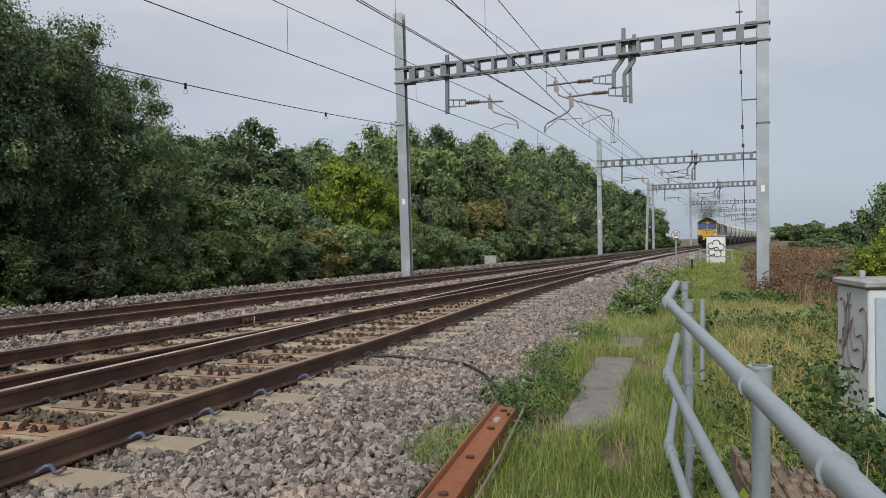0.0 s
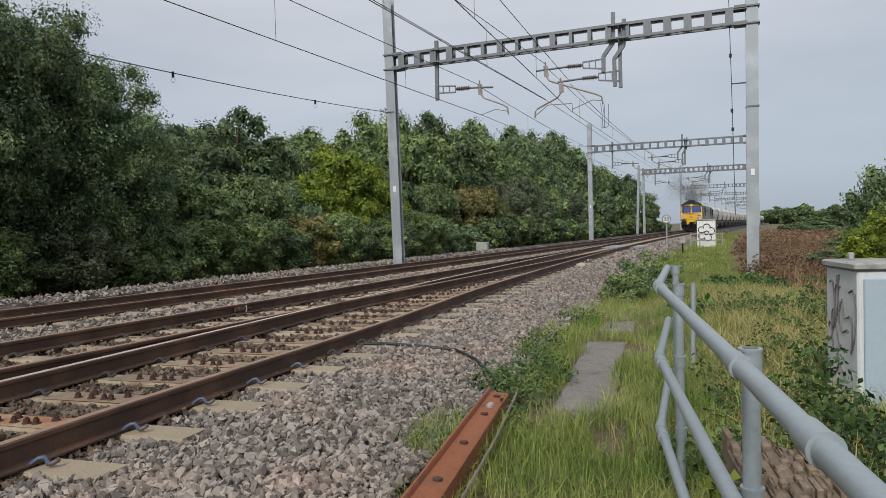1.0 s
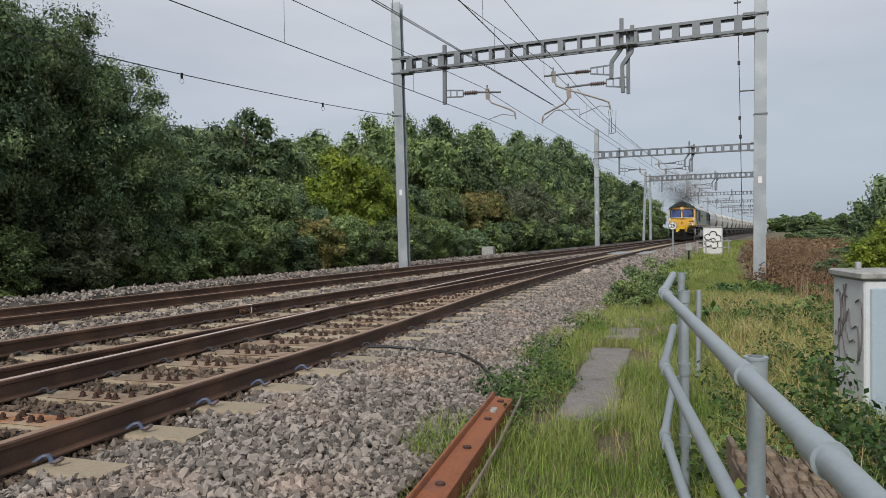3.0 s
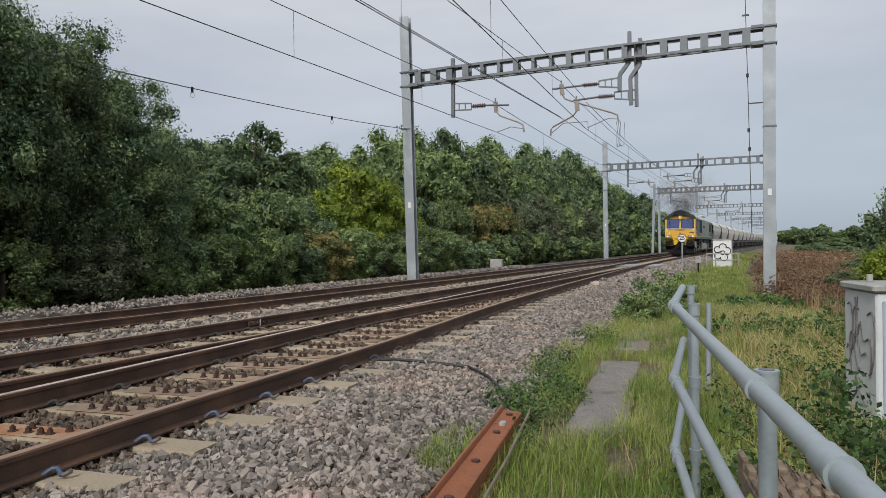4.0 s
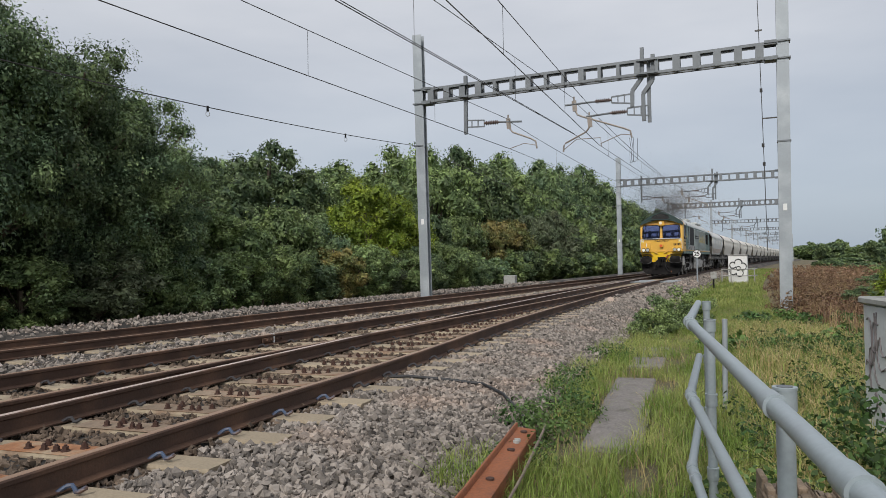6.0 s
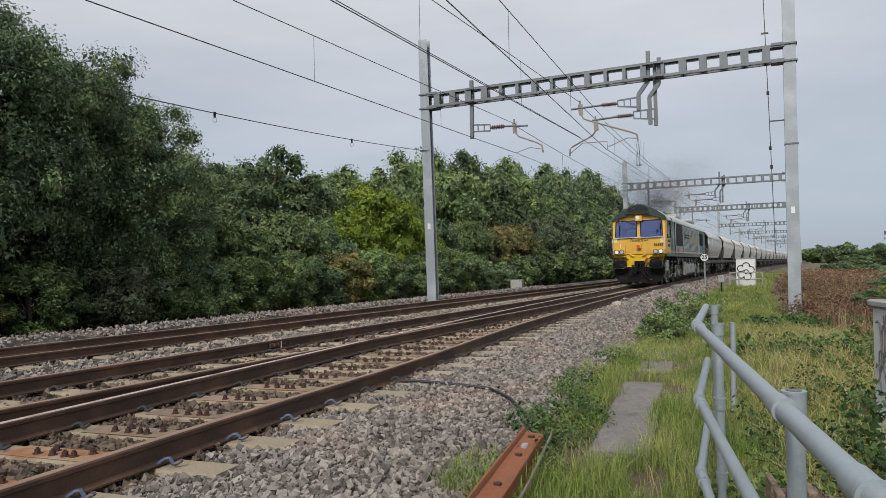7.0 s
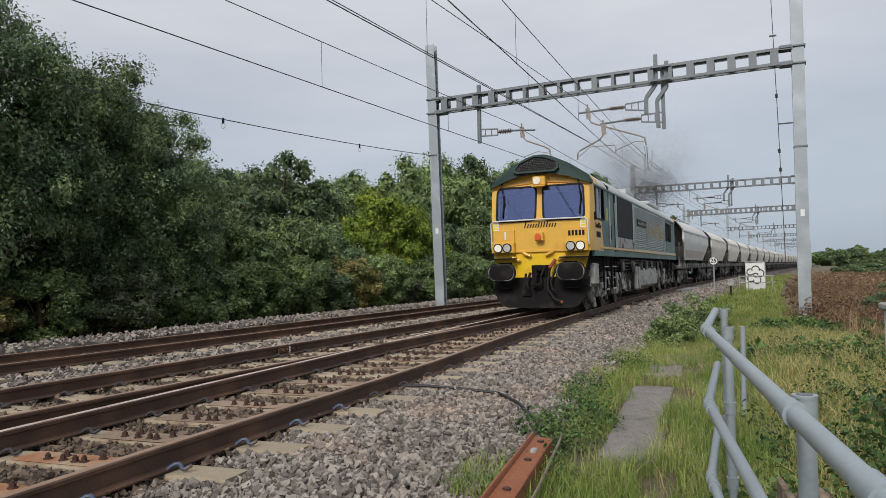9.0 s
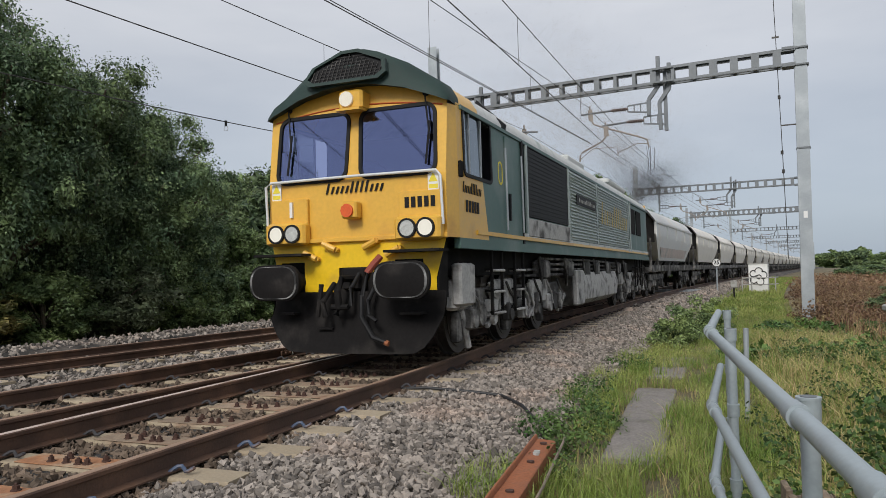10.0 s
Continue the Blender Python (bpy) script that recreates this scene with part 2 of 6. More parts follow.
M_STRIPE = material("red_line", (0.55, 0.10, 0.03), 0.5, vary=0.1, bump=0)
M_HOPPER = material("hopper_grey", (0.70, 0.71, 0.70), 0.65, vary=0.14, scale=0.7, fine=12, bump=0.05, stain=(0.66, 0.62, 0.55), stain_amount=0.4, obrand=0.12)
M_HOPPER_LOW = material("hopper_pink_dust", (0.58, 0.50, 0.46), 0.8, vary=0.3, scale=1.2, fine=14, bump=0.08, stain=(0.3, 0.31, 0.3), stain_amount=0.45)
M_HOPPER_CREAM = material("hopper_cream", (0.74, 0.71, 0.65), 0.7, vary=0.12, scale=0.7, fine=12, bump=0.05, stain=(0.60, 0.57, 0.52), stain_amount=0.4, obrand=0.12)
M_GLASS = glass_material("windscreen_glass", (0.50, 0.54, 0.72), (0.27, 0.33, 0.62))
M_SIDEGLASS = glass_material("side_glass", (0.6, 0.65, 0.66), (0.6, 0.65, 0.7))
M_INSIDE = material("cab_interior", (0.05, 0.05, 0.06), 0.8, vary=0.2)
M_BARK = material("bark", (0.11, 0.085, 0.06), 0.95, vary=0.4, scale=5, fine=30, bump=0.8)
M_SMOKE = material("exhaust_soot", (0.05, 0.048, 0.047), 0.95, vary=0.2, bump=0)
M_SMOKE_THIN = material("thin_brown_exhaust", (0.26, 0.22, 0.185), 0.95, vary=0.2, bump=0)
L_DARK = leaf_material("dark_leaves", (0.092, 0.144, 0.077), (0.21, 0.278, 0.12))
L_MID = leaf_material("green_leaves", (0.129, 0.189, 0.081), (0.248, 0.32, 0.119))
L_LIME = leaf_material("yellow_green_leaves", (0.135, 0.198, 0.029), (0.28, 0.34, 0.045))
L_OLIVE = leaf_material("olive_leaves", (0.139, 0.164, 0.056), (0.255, 0.212, 0.078))
L_GREY = leaf_material("grey_green_leaves", (0.128, 0.166, 0.089), (0.196, 0.225, 0.132))
L_GRASS = leaf_material("grass_blades", (0.16, 0.235, 0.046), (0.34, 0.365, 0.115), 0.4)
L_STRAW = leaf_material("dry_grass", (0.40, 0.32, 0.15), (0.46, 0.36, 0.18), 0.35)
L_BROWN = leaf_material("dead_weeds", (0.189, 0.106, 0.069), (0.264, 0.18, 0.101), 0.5)
L_IVY = leaf_material("bramble_leaves", (0.057, 0.119, 0.036), (0.114, 0.18, 0.048))


# ---- the plan: places along the near track, u metres to its right, s metres along ----
def heading(s):
    s = max(-20.0, min(s, 420.0))
    return radians(10.798 + 12.727 * (1 - math.exp(-(s + 20) / 31.54)) + 0.0089 * s)


STEP = 0.5
CENTRE = {0: (-4.3622, 0.0)}
for k in range(0, 900):
    a = heading((k + 0.5) * STEP)
    CENTRE[k + 1] = (CENTRE[k][0] + math.sin(a) * STEP, CENTRE[k][1] + math.cos(a) * STEP)
for k in range(0, -90, -1):
    a = heading((k - 0.5) * STEP)
    CENTRE[k - 1] = (CENTRE[k][0] - math.sin(a) * STEP, CENTRE[k][1] - math.cos(a) * STEP)


def at(u, s, z=0.0):
    k = math.floor(s / STEP)
    f = s / STEP - k
    a = heading(s)
    x = CENTRE[k][0] * (1 - f) + CENTRE[k + 1][0] * f
    y = CENTRE[k][1] * (1 - f) + CENTRE[k + 1][1] * f
    return Vector((x + u * math.cos(a), y - u * math.sin(a), z))


def stand(u, s, z=0.0, turn=0.0):
    """A pose at (u, s) whose y runs along the track and x to its right."""
    p = at(u, s, z)
    return pose(p.x, p.y, p.z, 0, 0, -math.degrees(heading(s)) + turn)


def far_track(s):
    return -3.4 - 5.0 * math.exp(-s / 34)


def turnout(s):
    return -0.00113 * max(0.0, 48 - s) ** 2


FAR_Z = -0.2


def smooth(a, b, x):
    x = max(0.0, min(1.0, (x - a) / (b - a)))
    return x * x * (3 - 2 * x)


def ground_z(u, s):
    """Height of the formation and verge."""
    bed = -0.212
    right = -0.36 - 0.34 * smooth(10, 30, s)
    left_in = min(turnout(s), 0.0) - 1.9
    fb = far_track(s)
    if u > 0:
        return bed + (right - bed) * smooth(1.5, 2.9, u) - 0.25 * smooth(6, 9, u)
    zb = bed + FAR_Z
    if u > fb - 1.6:
        heap = 0.2 * smooth(fb - 1.05, fb - 1.6, u)
        return heap + (bed + (zb - bed) * smooth(left_in - 0.2, left_in - 1.2, u) if left_in - 0.2 > u else bed)
    return zb + 0.2 - 0.5 * smooth(fb - 2.9, fb - 4.2, u)


# ---- mesh building ----
class Mesh:
    def __init__(self):
        self.v, self.f = [], []

    def add(self, verts, faces):
        o = len(self.v)
        self.v += [tuple(p) for p in verts]
        self.f += [tuple(i + o for i in q) for q in faces]
        return self

    def box(self, x0, x1, y0, y1, z0, z1, m=None, bevel=0.0):
        if bevel:
            b = min(bevel, (x1 - x0) * 0.4, (y1 - y0) * 0.4, (z1 - z0) * 0.4)
            rings = []
            for z, k in ((z0, b), (z0 + b, 0), (z1 - b, 0), (z1, b)):
                xa, xb, ya, yb = x0 + k, x1 - k, y0 + k, y1 - k
                c = b
                rings.append([(xa + c, ya, z), (xb - c, ya, z), (xb, ya + c, z), (xb, yb - c, z), (xb - c, yb, z), (xa + c, yb, z), (xa, yb - c, z), (xa, ya + c, z)])
            return self.loft(rings, m=m)
        p = [Vector((x, y, z)) for z in (z0, z1) for x, y in ((x0, y0), (x1, y0), (x1, y1), (x0, y1))]
        if m:
            p = [m @ q for q in p]
        return self.add(p, [(3, 2, 1, 0), (4, 5, 6, 7), (0, 1, 5, 4), (1, 2, 6, 5), (2, 3, 7, 6), (3, 0, 4, 7)])

    def loft(self, rings, closed=True, caps=True, m=None):
        n, verts, faces = len(rings[0]), [], []
        for r in rings:
            verts += [m @ Vector(p) if m else Vector(p) for p in r]
        for i in range(len(rings) - 1):
            for j in range(n if closed else n - 1):
                a, b = i * n + j, i * n + (j + 1) % n
                faces.append((a, b, b + n, a + n))
        if caps and closed:
            faces.append(tuple(reversed(range(n))))
            faces.append(tuple(range(len(verts) - n, len(verts))))
        return self.add(verts, faces)

    def tube(self, pts, r, n=8, caps=True, r1=None):
        pts = [Vector(p) for p in pts]
        rings = []
        up = Vector((0, 0, 1))
        for i, p in enumerate(pts):
            d = (pts[min(i + 1, len(pts) - 1)] - pts[max(i - 1, 0)]).normalized()
            ref = up if abs(d.z) < 0.95 else Vector((1, 0, 0))
            a = d.cross(ref).normalized()
            b = a.cross(d)
            rad = r if r1 is None else r + (r1 - r) * i / (len(pts) - 1)
            rings.append([p + a * math.cos(2 * math.pi * k / n) * rad + b * math.sin(2 * math.pi * k / n) * rad for k in range(n)])
        return self.loft(rings, caps=caps)

    def disc(self, c, axis, r, depth, n=16, r1=None):
        c, axis = Vector(c), Vector(axis).normalized()
        return self.tube([c, c + axis * depth], r, n, True, r1)

    def data(self, name, mat, shade=False):
        me = bpy.data.meshes.new(name)
        me.from_pydata(self.v, [], self.f)
        me.materials.append(mat)
        if shade:
            me.polygons.foreach_set("use_smooth", [True] * len(me.polygons))
            me.set_sharp_from_angle(angle=radians(40))
        me.update()
        return me


def part(name, mb, mat, parent=None, label="", shade=True):
    ob = new(name, mb.data(name, mat, shade) if isinstance(mb, Mesh) else mb)
    if parent is not None:
        ob.parent = parent
    if label:
        ob["label"] = label
    return ob


def empty(name, label, category, group="", kind="", m=None):
    ob = tagged(new(name), label, category, group, kind)
    if m is not None:
        ob.matrix_basis = m
    return ob


def rounded(cx, cz, w, h, r, n=5, skew=0.0):
    pts = []
    for sx, sz, a0 in ((1, 1, 0), (-1, 1, 90), (-1, -1, 180), (1, -1, 270)):
        for k in range(n + 1):
            a = radians(a0 + 90 * k / n)
            x, z = cx + sx * (w / 2 - r) + r * math.cos(a), cz + sz * (h / 2 - r) + r * math.sin(a)
            pts.append((x + skew * (z - cz), z))
    return pts


def arrays_mesh(name, verts, faces, mat, smooth_shade=False):
    """A mesh from numpy arrays: verts (n, 3), faces (m, k)."""
    me = bpy.data.meshes.new(name)
    nv, (nf, k) = len(verts), faces.shape
    me.vertices.add(nv)
    me.vertices.foreach_set("co", np.asarray(verts, np.float32).ravel())
    me.loops.add(nf * k)
    me.loops.foreach_set("vertex_index", faces.astype(np.int32).ravel())
    me.polygons.add(nf)
    me.polygons.foreach_set("loop_start", np.arange(0, nf * k, k, dtype=np.int32))
    me.materials.append(mat)
    me.update(calc_edges=True)
    me.polygons.foreach_set("use_smooth", [smooth_shade] * nf)
    return me


# ---- ground ----
def build_ground():
    us = [-400, -200, -100, -60, -40, -30, -24, -20, -17, -15] + [-14 + 0.35 * i for i in range(70)] + [10.5, 11.5, 13, 16, 20, 30, 60, 120, 250, 500]
    ss = [-40, -25, -15, -8] + [-4 + 0.6 * i for i in range(70)] + [40 + 3 * i for i in range(40)] + [165 + 12 * i for i in range(22)]
    mb = Mesh()
    for s in ss:
        for u in us:
            p = at(u, s, ground_z(u, s) - 0.03)
            p.z += 0.05 * noise.noise(Vector((p.x * 0.7, p.y * 0.7, 0))) * (1 if u > 3.2 or u < -12 else 0.3)
            mb.v.append(tuple(p))
    n = len(us)
    for i in range(len(ss) - 1):
        for j in range(n - 1):
            a = i * n + j
            mb.f.append((a, a + 1, a + n + 1, a + n))
    tagged(part("ground", mb, M_SOIL), "grassy railway verge and earth formation", "ground", kind="structure")
    far = Mesh()
    far.add([(-4000, -4000, -1.6), (4000, -4000, -1.6), (4000, 4500, -1.6), (-4000, 4500, -1.6)], [(0, 1, 2, 3)])
    tagged(part("field", far, M_FIELD, shade=False), "flat open fields reaching the horizon", "field", kind="structure")


def build_ballast_bed():
    mb = Mesh()
    ss = [-30 + 1.0 * i for i in range(100)] + [70 + 6 * i for i in range(60)]
    cols = 34
    for s in ss:
        fb = far_track(s)
        for j in range(cols):
            u = fb - 3.1 + (2.75 - (fb - 3.1)) * j / (cols - 1)
            p = at(u, s, ground_z(u, s))
            p.z += 0.015 * noise.noise(Vector((p.x * 3, p.y * 3, 1)))
            mb.v.append(tuple(p))
    for i in range(len(ss) - 1):
        for j in range(cols - 1):
            a = i * cols + j
            mb.f.append((a, a + 1, a + cols + 1, a + cols))
    tagged(part("ballast_bed", mb, M_BALLAST_GAPS), "crushed stone ballast bed under the tracks, darkened as shade between the stones", "ballast", kind="structure")


def build_stones(name, count, u0, u1, s0, s1, size, mat, label, seed, power=1.0, skip=None):
    """Loose angular stones, joined, scattered over a stretch of the bed."""
    rng = np.random.default_rng(seed)
    corners = np.array([(-1, -1, -1), (1, -1, -1), (1, 1, -1), (-1, 1, -1), (0, -1.3, 0.9), (1.3, 0, 0.9), (0, 1.3, 0.9), (-1.3, 0, 0.9)])
    quad = np.array([(3, 2, 1), (3, 1, 0), (4, 5, 6), (4, 6, 7), (0, 1, 4), (1, 5, 4), (1, 2, 5), (2, 6, 5), (2, 3, 6), (3, 7, 6), (3, 0, 7), (0, 4, 7)])
    places, turns = [], []
    while len(places) < count:
        s = s0 + (s1 - s0) * rng.random() ** power
        lo, hi = (u0(s), u1(s)) if callable(u0) else (u0, u1)
        u = lo + (hi - lo) * rng.random()
        if skip and skip(u, s):
            continue
        p = at(u, s, ground_z(u, s))
        places.append((p.x, p.y, p.z + 0.004 + 0.016 * rng.standard_normal()))
    places = np.array(places)
    n = len(places)
    rad = size * (0.6 + 0.8 * rng.random((n, 1, 1)) ** 1.5) * (0.55 + 0.75 * rng.random((n, 1, 3)))
    v = corners[None] * rad * (0.55 + 0.6 * rng.random((n, 8, 1))) + rad * 0.18 * rng.standard_normal((n, 8, 3))
    q = rng.standard_normal((n, 4))
    q /= np.linalg.norm(q, axis=1, keepdims=True)
    w, x, y, z = q.T
    R = np.stack([1 - 2 * (y * y + z * z), 2 * (x * y - z * w), 2 * (x * z + y * w), 2 * (x * y + z * w), 1 - 2 * (x * x + z * z), 2 * (y * z - x * w),
                  2 * (x * z - y * w), 2 * (y * z + x * w), 1 - 2 * (x * x + y * y)], 1).reshape(n, 3, 3)
    v = np.einsum("nij,nkj->nki", R, v) + places[:, None]
    faces = (quad[None] + 8 * np.arange(n)[:, None, None]).reshape(-1, 3)
    tagged(new(name, arrays_mesh(name, v.reshape(-1, 3), faces, mat)), label, "ballast", kind="stuff")


build_ground()
build_ballast_bed()


# ---- tracks ----
RAIL = [(-0.07, -0.159), (0.07, -0.159), (0.07, -0.148), (0.012, -0.130), (0.010, -0.045), (0.035, -0.034), (0.036, -0.010), (0.028, -0.001),
        (-0.028, -0.001), (-0.036, -0.010), (-0.035, -0.034), (-0.010, -0.045), (-0.012, -0.130), (-0.07, -0.148)]


def joint_dip(s):
    return math.exp(-((s - 9.4) / 3.2) ** 2)


def rail_line(u_of, s0, s1, z, parent, top, label, dip=0.0):
    ss, s = [], s0
    while s < s1:
        ss.append(s)
        s += 0.6 if s < 40 else 4.0
    ss.append(s1)
    mb, head = Mesh(), Mesh()
    rings, tops, z0 = [], [], z
    for s in ss:
        u, z = u_of(s), z0 - dip * joint_dip(s)
        du = (u_of(s + 0.1) - u_of(s - 0.1)) / 0.2
        k = math.sqrt(1 + du * du)
        rings.append([at(u + x * k, s, z + y) for x, y in RAIL])
        tops.append([at(u - 0.030 * k, s, z - 0.004), at(u - 0.024 * k, s, z + 0.002), at(u + 0.024 * k, s, z + 0.002), at(u + 0.030 * k, s, z - 0.004)])
    mb.loft(rings)
    head.loft(tops, closed=False)
    ob = part("rail", mb, M_RAIL, parent, label)
    part("running_surface", head, top, ob)
    return ob


def clip_mesh():
    """A bent spring clip lying across a rail foot; x points away from the rail."""
    pts = [(-0.012, -0.045, 0.014), (0.0, -0.02, 0.03), (0.022, 0.0, 0.046), (0.048, 0.012, 0.048), (0.07, 0.006, 0.032), (0.09, -0.006, 0.02), (0.112, -0.004, 0.022), (0.13, 0.01, 0.034),
           (0.128, 0.03, 0.036)]
    mb = Mesh().tube(pts, 0.0135, 7)
    return mb


CLIP_NEW, CLIP_OLD = clip_mesh().data("clip", M_CLIP, True), clip_mesh().data("clip", M_CLIP_OLD, True)


def bolt_mesh():
    mb = Mesh()
    mb.tube([(0, 0, 0), (0, 0, 0.010)], 0.032, 8)
    mb.tube([(0, 0, 0.010), (0, 0, 0.036)], 0.022, 6)
    mb.tube([(0, 0, 0.036), (0, 0, 0.048)], 0.012, 6)
    return mb


BOLT = bolt_mesh().data("bolt", M_BOLT)
SLEEPERS = {}


def sleeper_data(width, mat):
    key = (round(width, 1), mat.name)
    if key not in SLEEPERS:
        w = key[0] / 2
        mb = Mesh()
        prof = [(-0.14, -0.2), (0.14, -0.2), (0.135, -0.02), (0.12, 0.0), (-0.12, 0.0), (-0.135, -0.02)]
        mb.loft([[(x, y, z) for y, z in prof] for x in (-w, -w + 0.02, w - 0.02, w)])
        SLEEPERS[key] = mb.data("sleeper", mat)
    return SLEEPERS[key]


def place_clip(u, s, z, side, parent, data, sl_inv):
    c = new("clip", data)
    c.parent = parent
    c.matrix_basis = sl_inv @ stand(u + side * 0.062, s - 0.05, z, 0 if side > 0 else 180)


def build_near_tracks():
    tr = empty("near_track", "rusty rails with a turnout on concrete bearers in stone ballast", "railway track", kind="structure")
    rail_line(lambda s: 0.752 + 0.05 * joint_dip(s), -30, 400, 0, tr, M_RAILTOP_DULL, "worn brown running rail", 0.03)
    rail_line(lambda s: -0.752, -30, 400, 0, tr, M_RAILTOP_SHEEN, "running rail with a polished head, its bright sheen painted on")
    rail_line(lambda s: turnout(s) + 0.752, -30, 44, 0.0, tr, M_RAILTOP_DULL, "dark diverging rail of the turnout")
    rail_line(lambda s: turnout(s) - 0.752, -30, 46, 0.0, tr, M_RAILTOP_DULL, "dark outer rail of the turnout")
    rng = random.Random(4)
    s_list = [-6 + 0.7 * i for i in range(12)] + [2.39 + 0.715 * i for i in range(58)] + [44 + 1.4 * i for i in range(60)]
    for i, s in enumerate(s_list):
        lo = turnout(s) - 1.35 if s < 44 else -1.3
        hi = 1.31 if s < 44 else 1.3
        sm = stand((lo + hi) / 2, s, -0.175, rng.uniform(-0.6, 0.6))
        sl = new("sleeper", sleeper_data(hi - lo, M_CONCRETE))
        sl.parent, sl.matrix_basis = tr, sm
        inv = sm.inverted()
        if s < 30:
            for u in (0.752, -0.752, turnout(s) + 0.752, turnout(s) - 0.752):
                if u == turnout(s) + 0.752 and abs(u + 0.752) < 0.25:
                    continue
                for side in (1, -1):
                    blue = abs(u) < 0.8 and s < (7.5 if u > 0 else 4.8) and side > 0
                    place_clip(u + (0.05 * joint_dip(s) if u > 0.5 else 0.0), s, -0.172, side, sl, CLIP_NEW if blue else CLIP_OLD, inv)
        if s < 22:
            c = -0.06 - 0.012 * (s - 5)
            stain = Mesh().box(-0.48, 0.42, -0.125, 0.125, 0.0, 0.008, bevel=0.004)
            if i % 3 != 1 or s < 8:
                p = part("plate", stain, M_RUSTSTAIN if 4.3 < s < 5.8 else M_BASEPLATE, sl, "bolted base plate", False)
                p.matrix_basis = inv @ stand(c, s, -0.174)
            for dx in (-0.20, -0.13, -0.06, 0.06, 0.13, 0.20):
                b = new("bolt", BOLT)
                b.parent = sl
                b.matrix_basis = inv @ stand(c + dx, s + (0.05 if dx * 1000 % 3 > 1 else -0.05) + rng.uniform(-0.01, 0.01), -0.168, rng.uniform(0, 60))
    # fishplated joints
    for u, s in ((-0.752, 12.6), (-2.28, 11.3)):
        j = Mesh().box(0.012, 0.036, -0.30, 0.30, -0.115, -0.045, bevel=0.006)
        for dy in (-0.2, -0.08, 0.08, 0.2):
            j.disc((0.036, dy, -0.08), (1, 0, 0), 0.018, 0.025, 6)
        p = part("fishplate", j, M_RAIL, tr, "bolted rail joint plate")
        p.matrix_basis = stand(u, s)
        e = part("insulated_joint", Mesh().box(-0.038, 0.04, -0.012, 0.012, -0.15, 0.004), M_WHITE, p, "pale insulating end post")
    # crossing nose and wing rails
    wing = Mesh().box(-0.16, -0.10, -1.6, 1.4, -0.15, -0.002, bevel=0.01)
    p = part("wing_rail", wing, M_RAILTOP_DULL, tr)
    p.matrix_basis = stand(-0.62, 15.2, 0, 1.2)
    # point motor and stretcher bars by the switch
    for s in (40.5, 42.0, 43.5):
        b = Mesh().box(-0.9, 1.5, -0.04, 0.04, -0.13, -0.08, bevel=0.01)
        p = part("stretcher_bar", b, M_GALV, tr, "pale metal stretcher bar")
        p.matrix_basis = stand(0, s)
    return tr


def build_far_track():
    tr = empty("far_track", "rusty rails on concrete sleepers in pale ballast", "railway track", kind="structure")
    for side in (-1, 1):
        rail_line(lambda s: far_track(s) + side * 0.752, -30, 400, FAR_Z, tr, M_RAILTOP_DULL, "brown running rail")
    for i in range(80):
        s = -6 + 0.7 * i
        sl = new("sleeper", sleeper_data(2.5, M_CONCRETE))
        sl.parent = tr
        du = (far_track(s + 0.1) - far_track(s - 0.1)) / 0.2
        sl.matrix_basis = stand(far_track(s), s, FAR_Z - 0.175, -math.degrees(math.atan(du)))
    return tr


build_near_tracks()
build_far_track()
def on_bearer(u, s):
    return abs(((s - 2.39) / 0.715 + 0.5) % 1 - 0.5) < 0.24 and -1.3 < u < 1.34


build_stones("ballast_stones", 9000, 0.9, 2.7, 24, 75, 0.05, M_STONE, "grey ballast stones along the shoulder", 6, 1.3)
build_stones("ballast_stones", 68000, 0.95, 2.75, 2.6, 24, 0.0200, M_STONE, "loose grey angular ballast stones on the shoulder", 1, 1.5, skip=on_bearer)
build_stones("ballast_stones", 13000, -1.6, 1.0, 2.5, 22, 0.022, M_STONE_BROWN, "brown-stained ballast stones between the rails", 2, 1.4,
             skip=on_bearer)
build_stones("ballast_stones", 9000, lambda s: turnout(s) - 1.3, lambda s: -0.8, 3, 24, 0.024, M_STONE_BROWN, "brown-stained ballast stones in the turnout", 3, 1.2)
build_stones("ballast_stones", 20000, lambda s: far_track(s) - 3.0, lambda s: turnout(s) - 1.0, 5, 45, 0.032, M_STONE, "pale ballast stones around the far track", 5, 1.3)


# ---- overhead line ----
def box_on(mb, a, b, w, h):
    """A bar from a to b, w wide (level) and h high."""
    a, b = Vector(a), Vector(b)
    d = (b - a).normalized()
    side = d.cross(Vector((0, 0, 1))) if abs(d.z) < 0.9 else d.cross(Vector((0, 1, 0)))
    side.normalize()
    up = side.cross(d)
    q = [side * (x * w / 2) + up * (y * h / 2) for x, y in ((-1, -1), (1, -1), (1, 1), (-1, 1))]
    return mb.loft([[a + k for k in q], [b + k for k in q]])


def h_mast(mb, x, y, z0, z1, w=0.38, d=0.30, t=0.025, lean=0.0):
    a, b, c = w / 2, d / 2, t / 2
    q = [(-a, -b), (a, -b), (a, -b + t), (c, -b + t), (c, b - t), (a, b - t), (a, b), (-a, b), (-a, b - t), (-c, b - t), (-c, -b + t), (-a, -b + t)]
    return mb.loft([[(x + lean * (z - 7.7) + px, y + py, z) for px, py in q] for z in (z0, z1)])


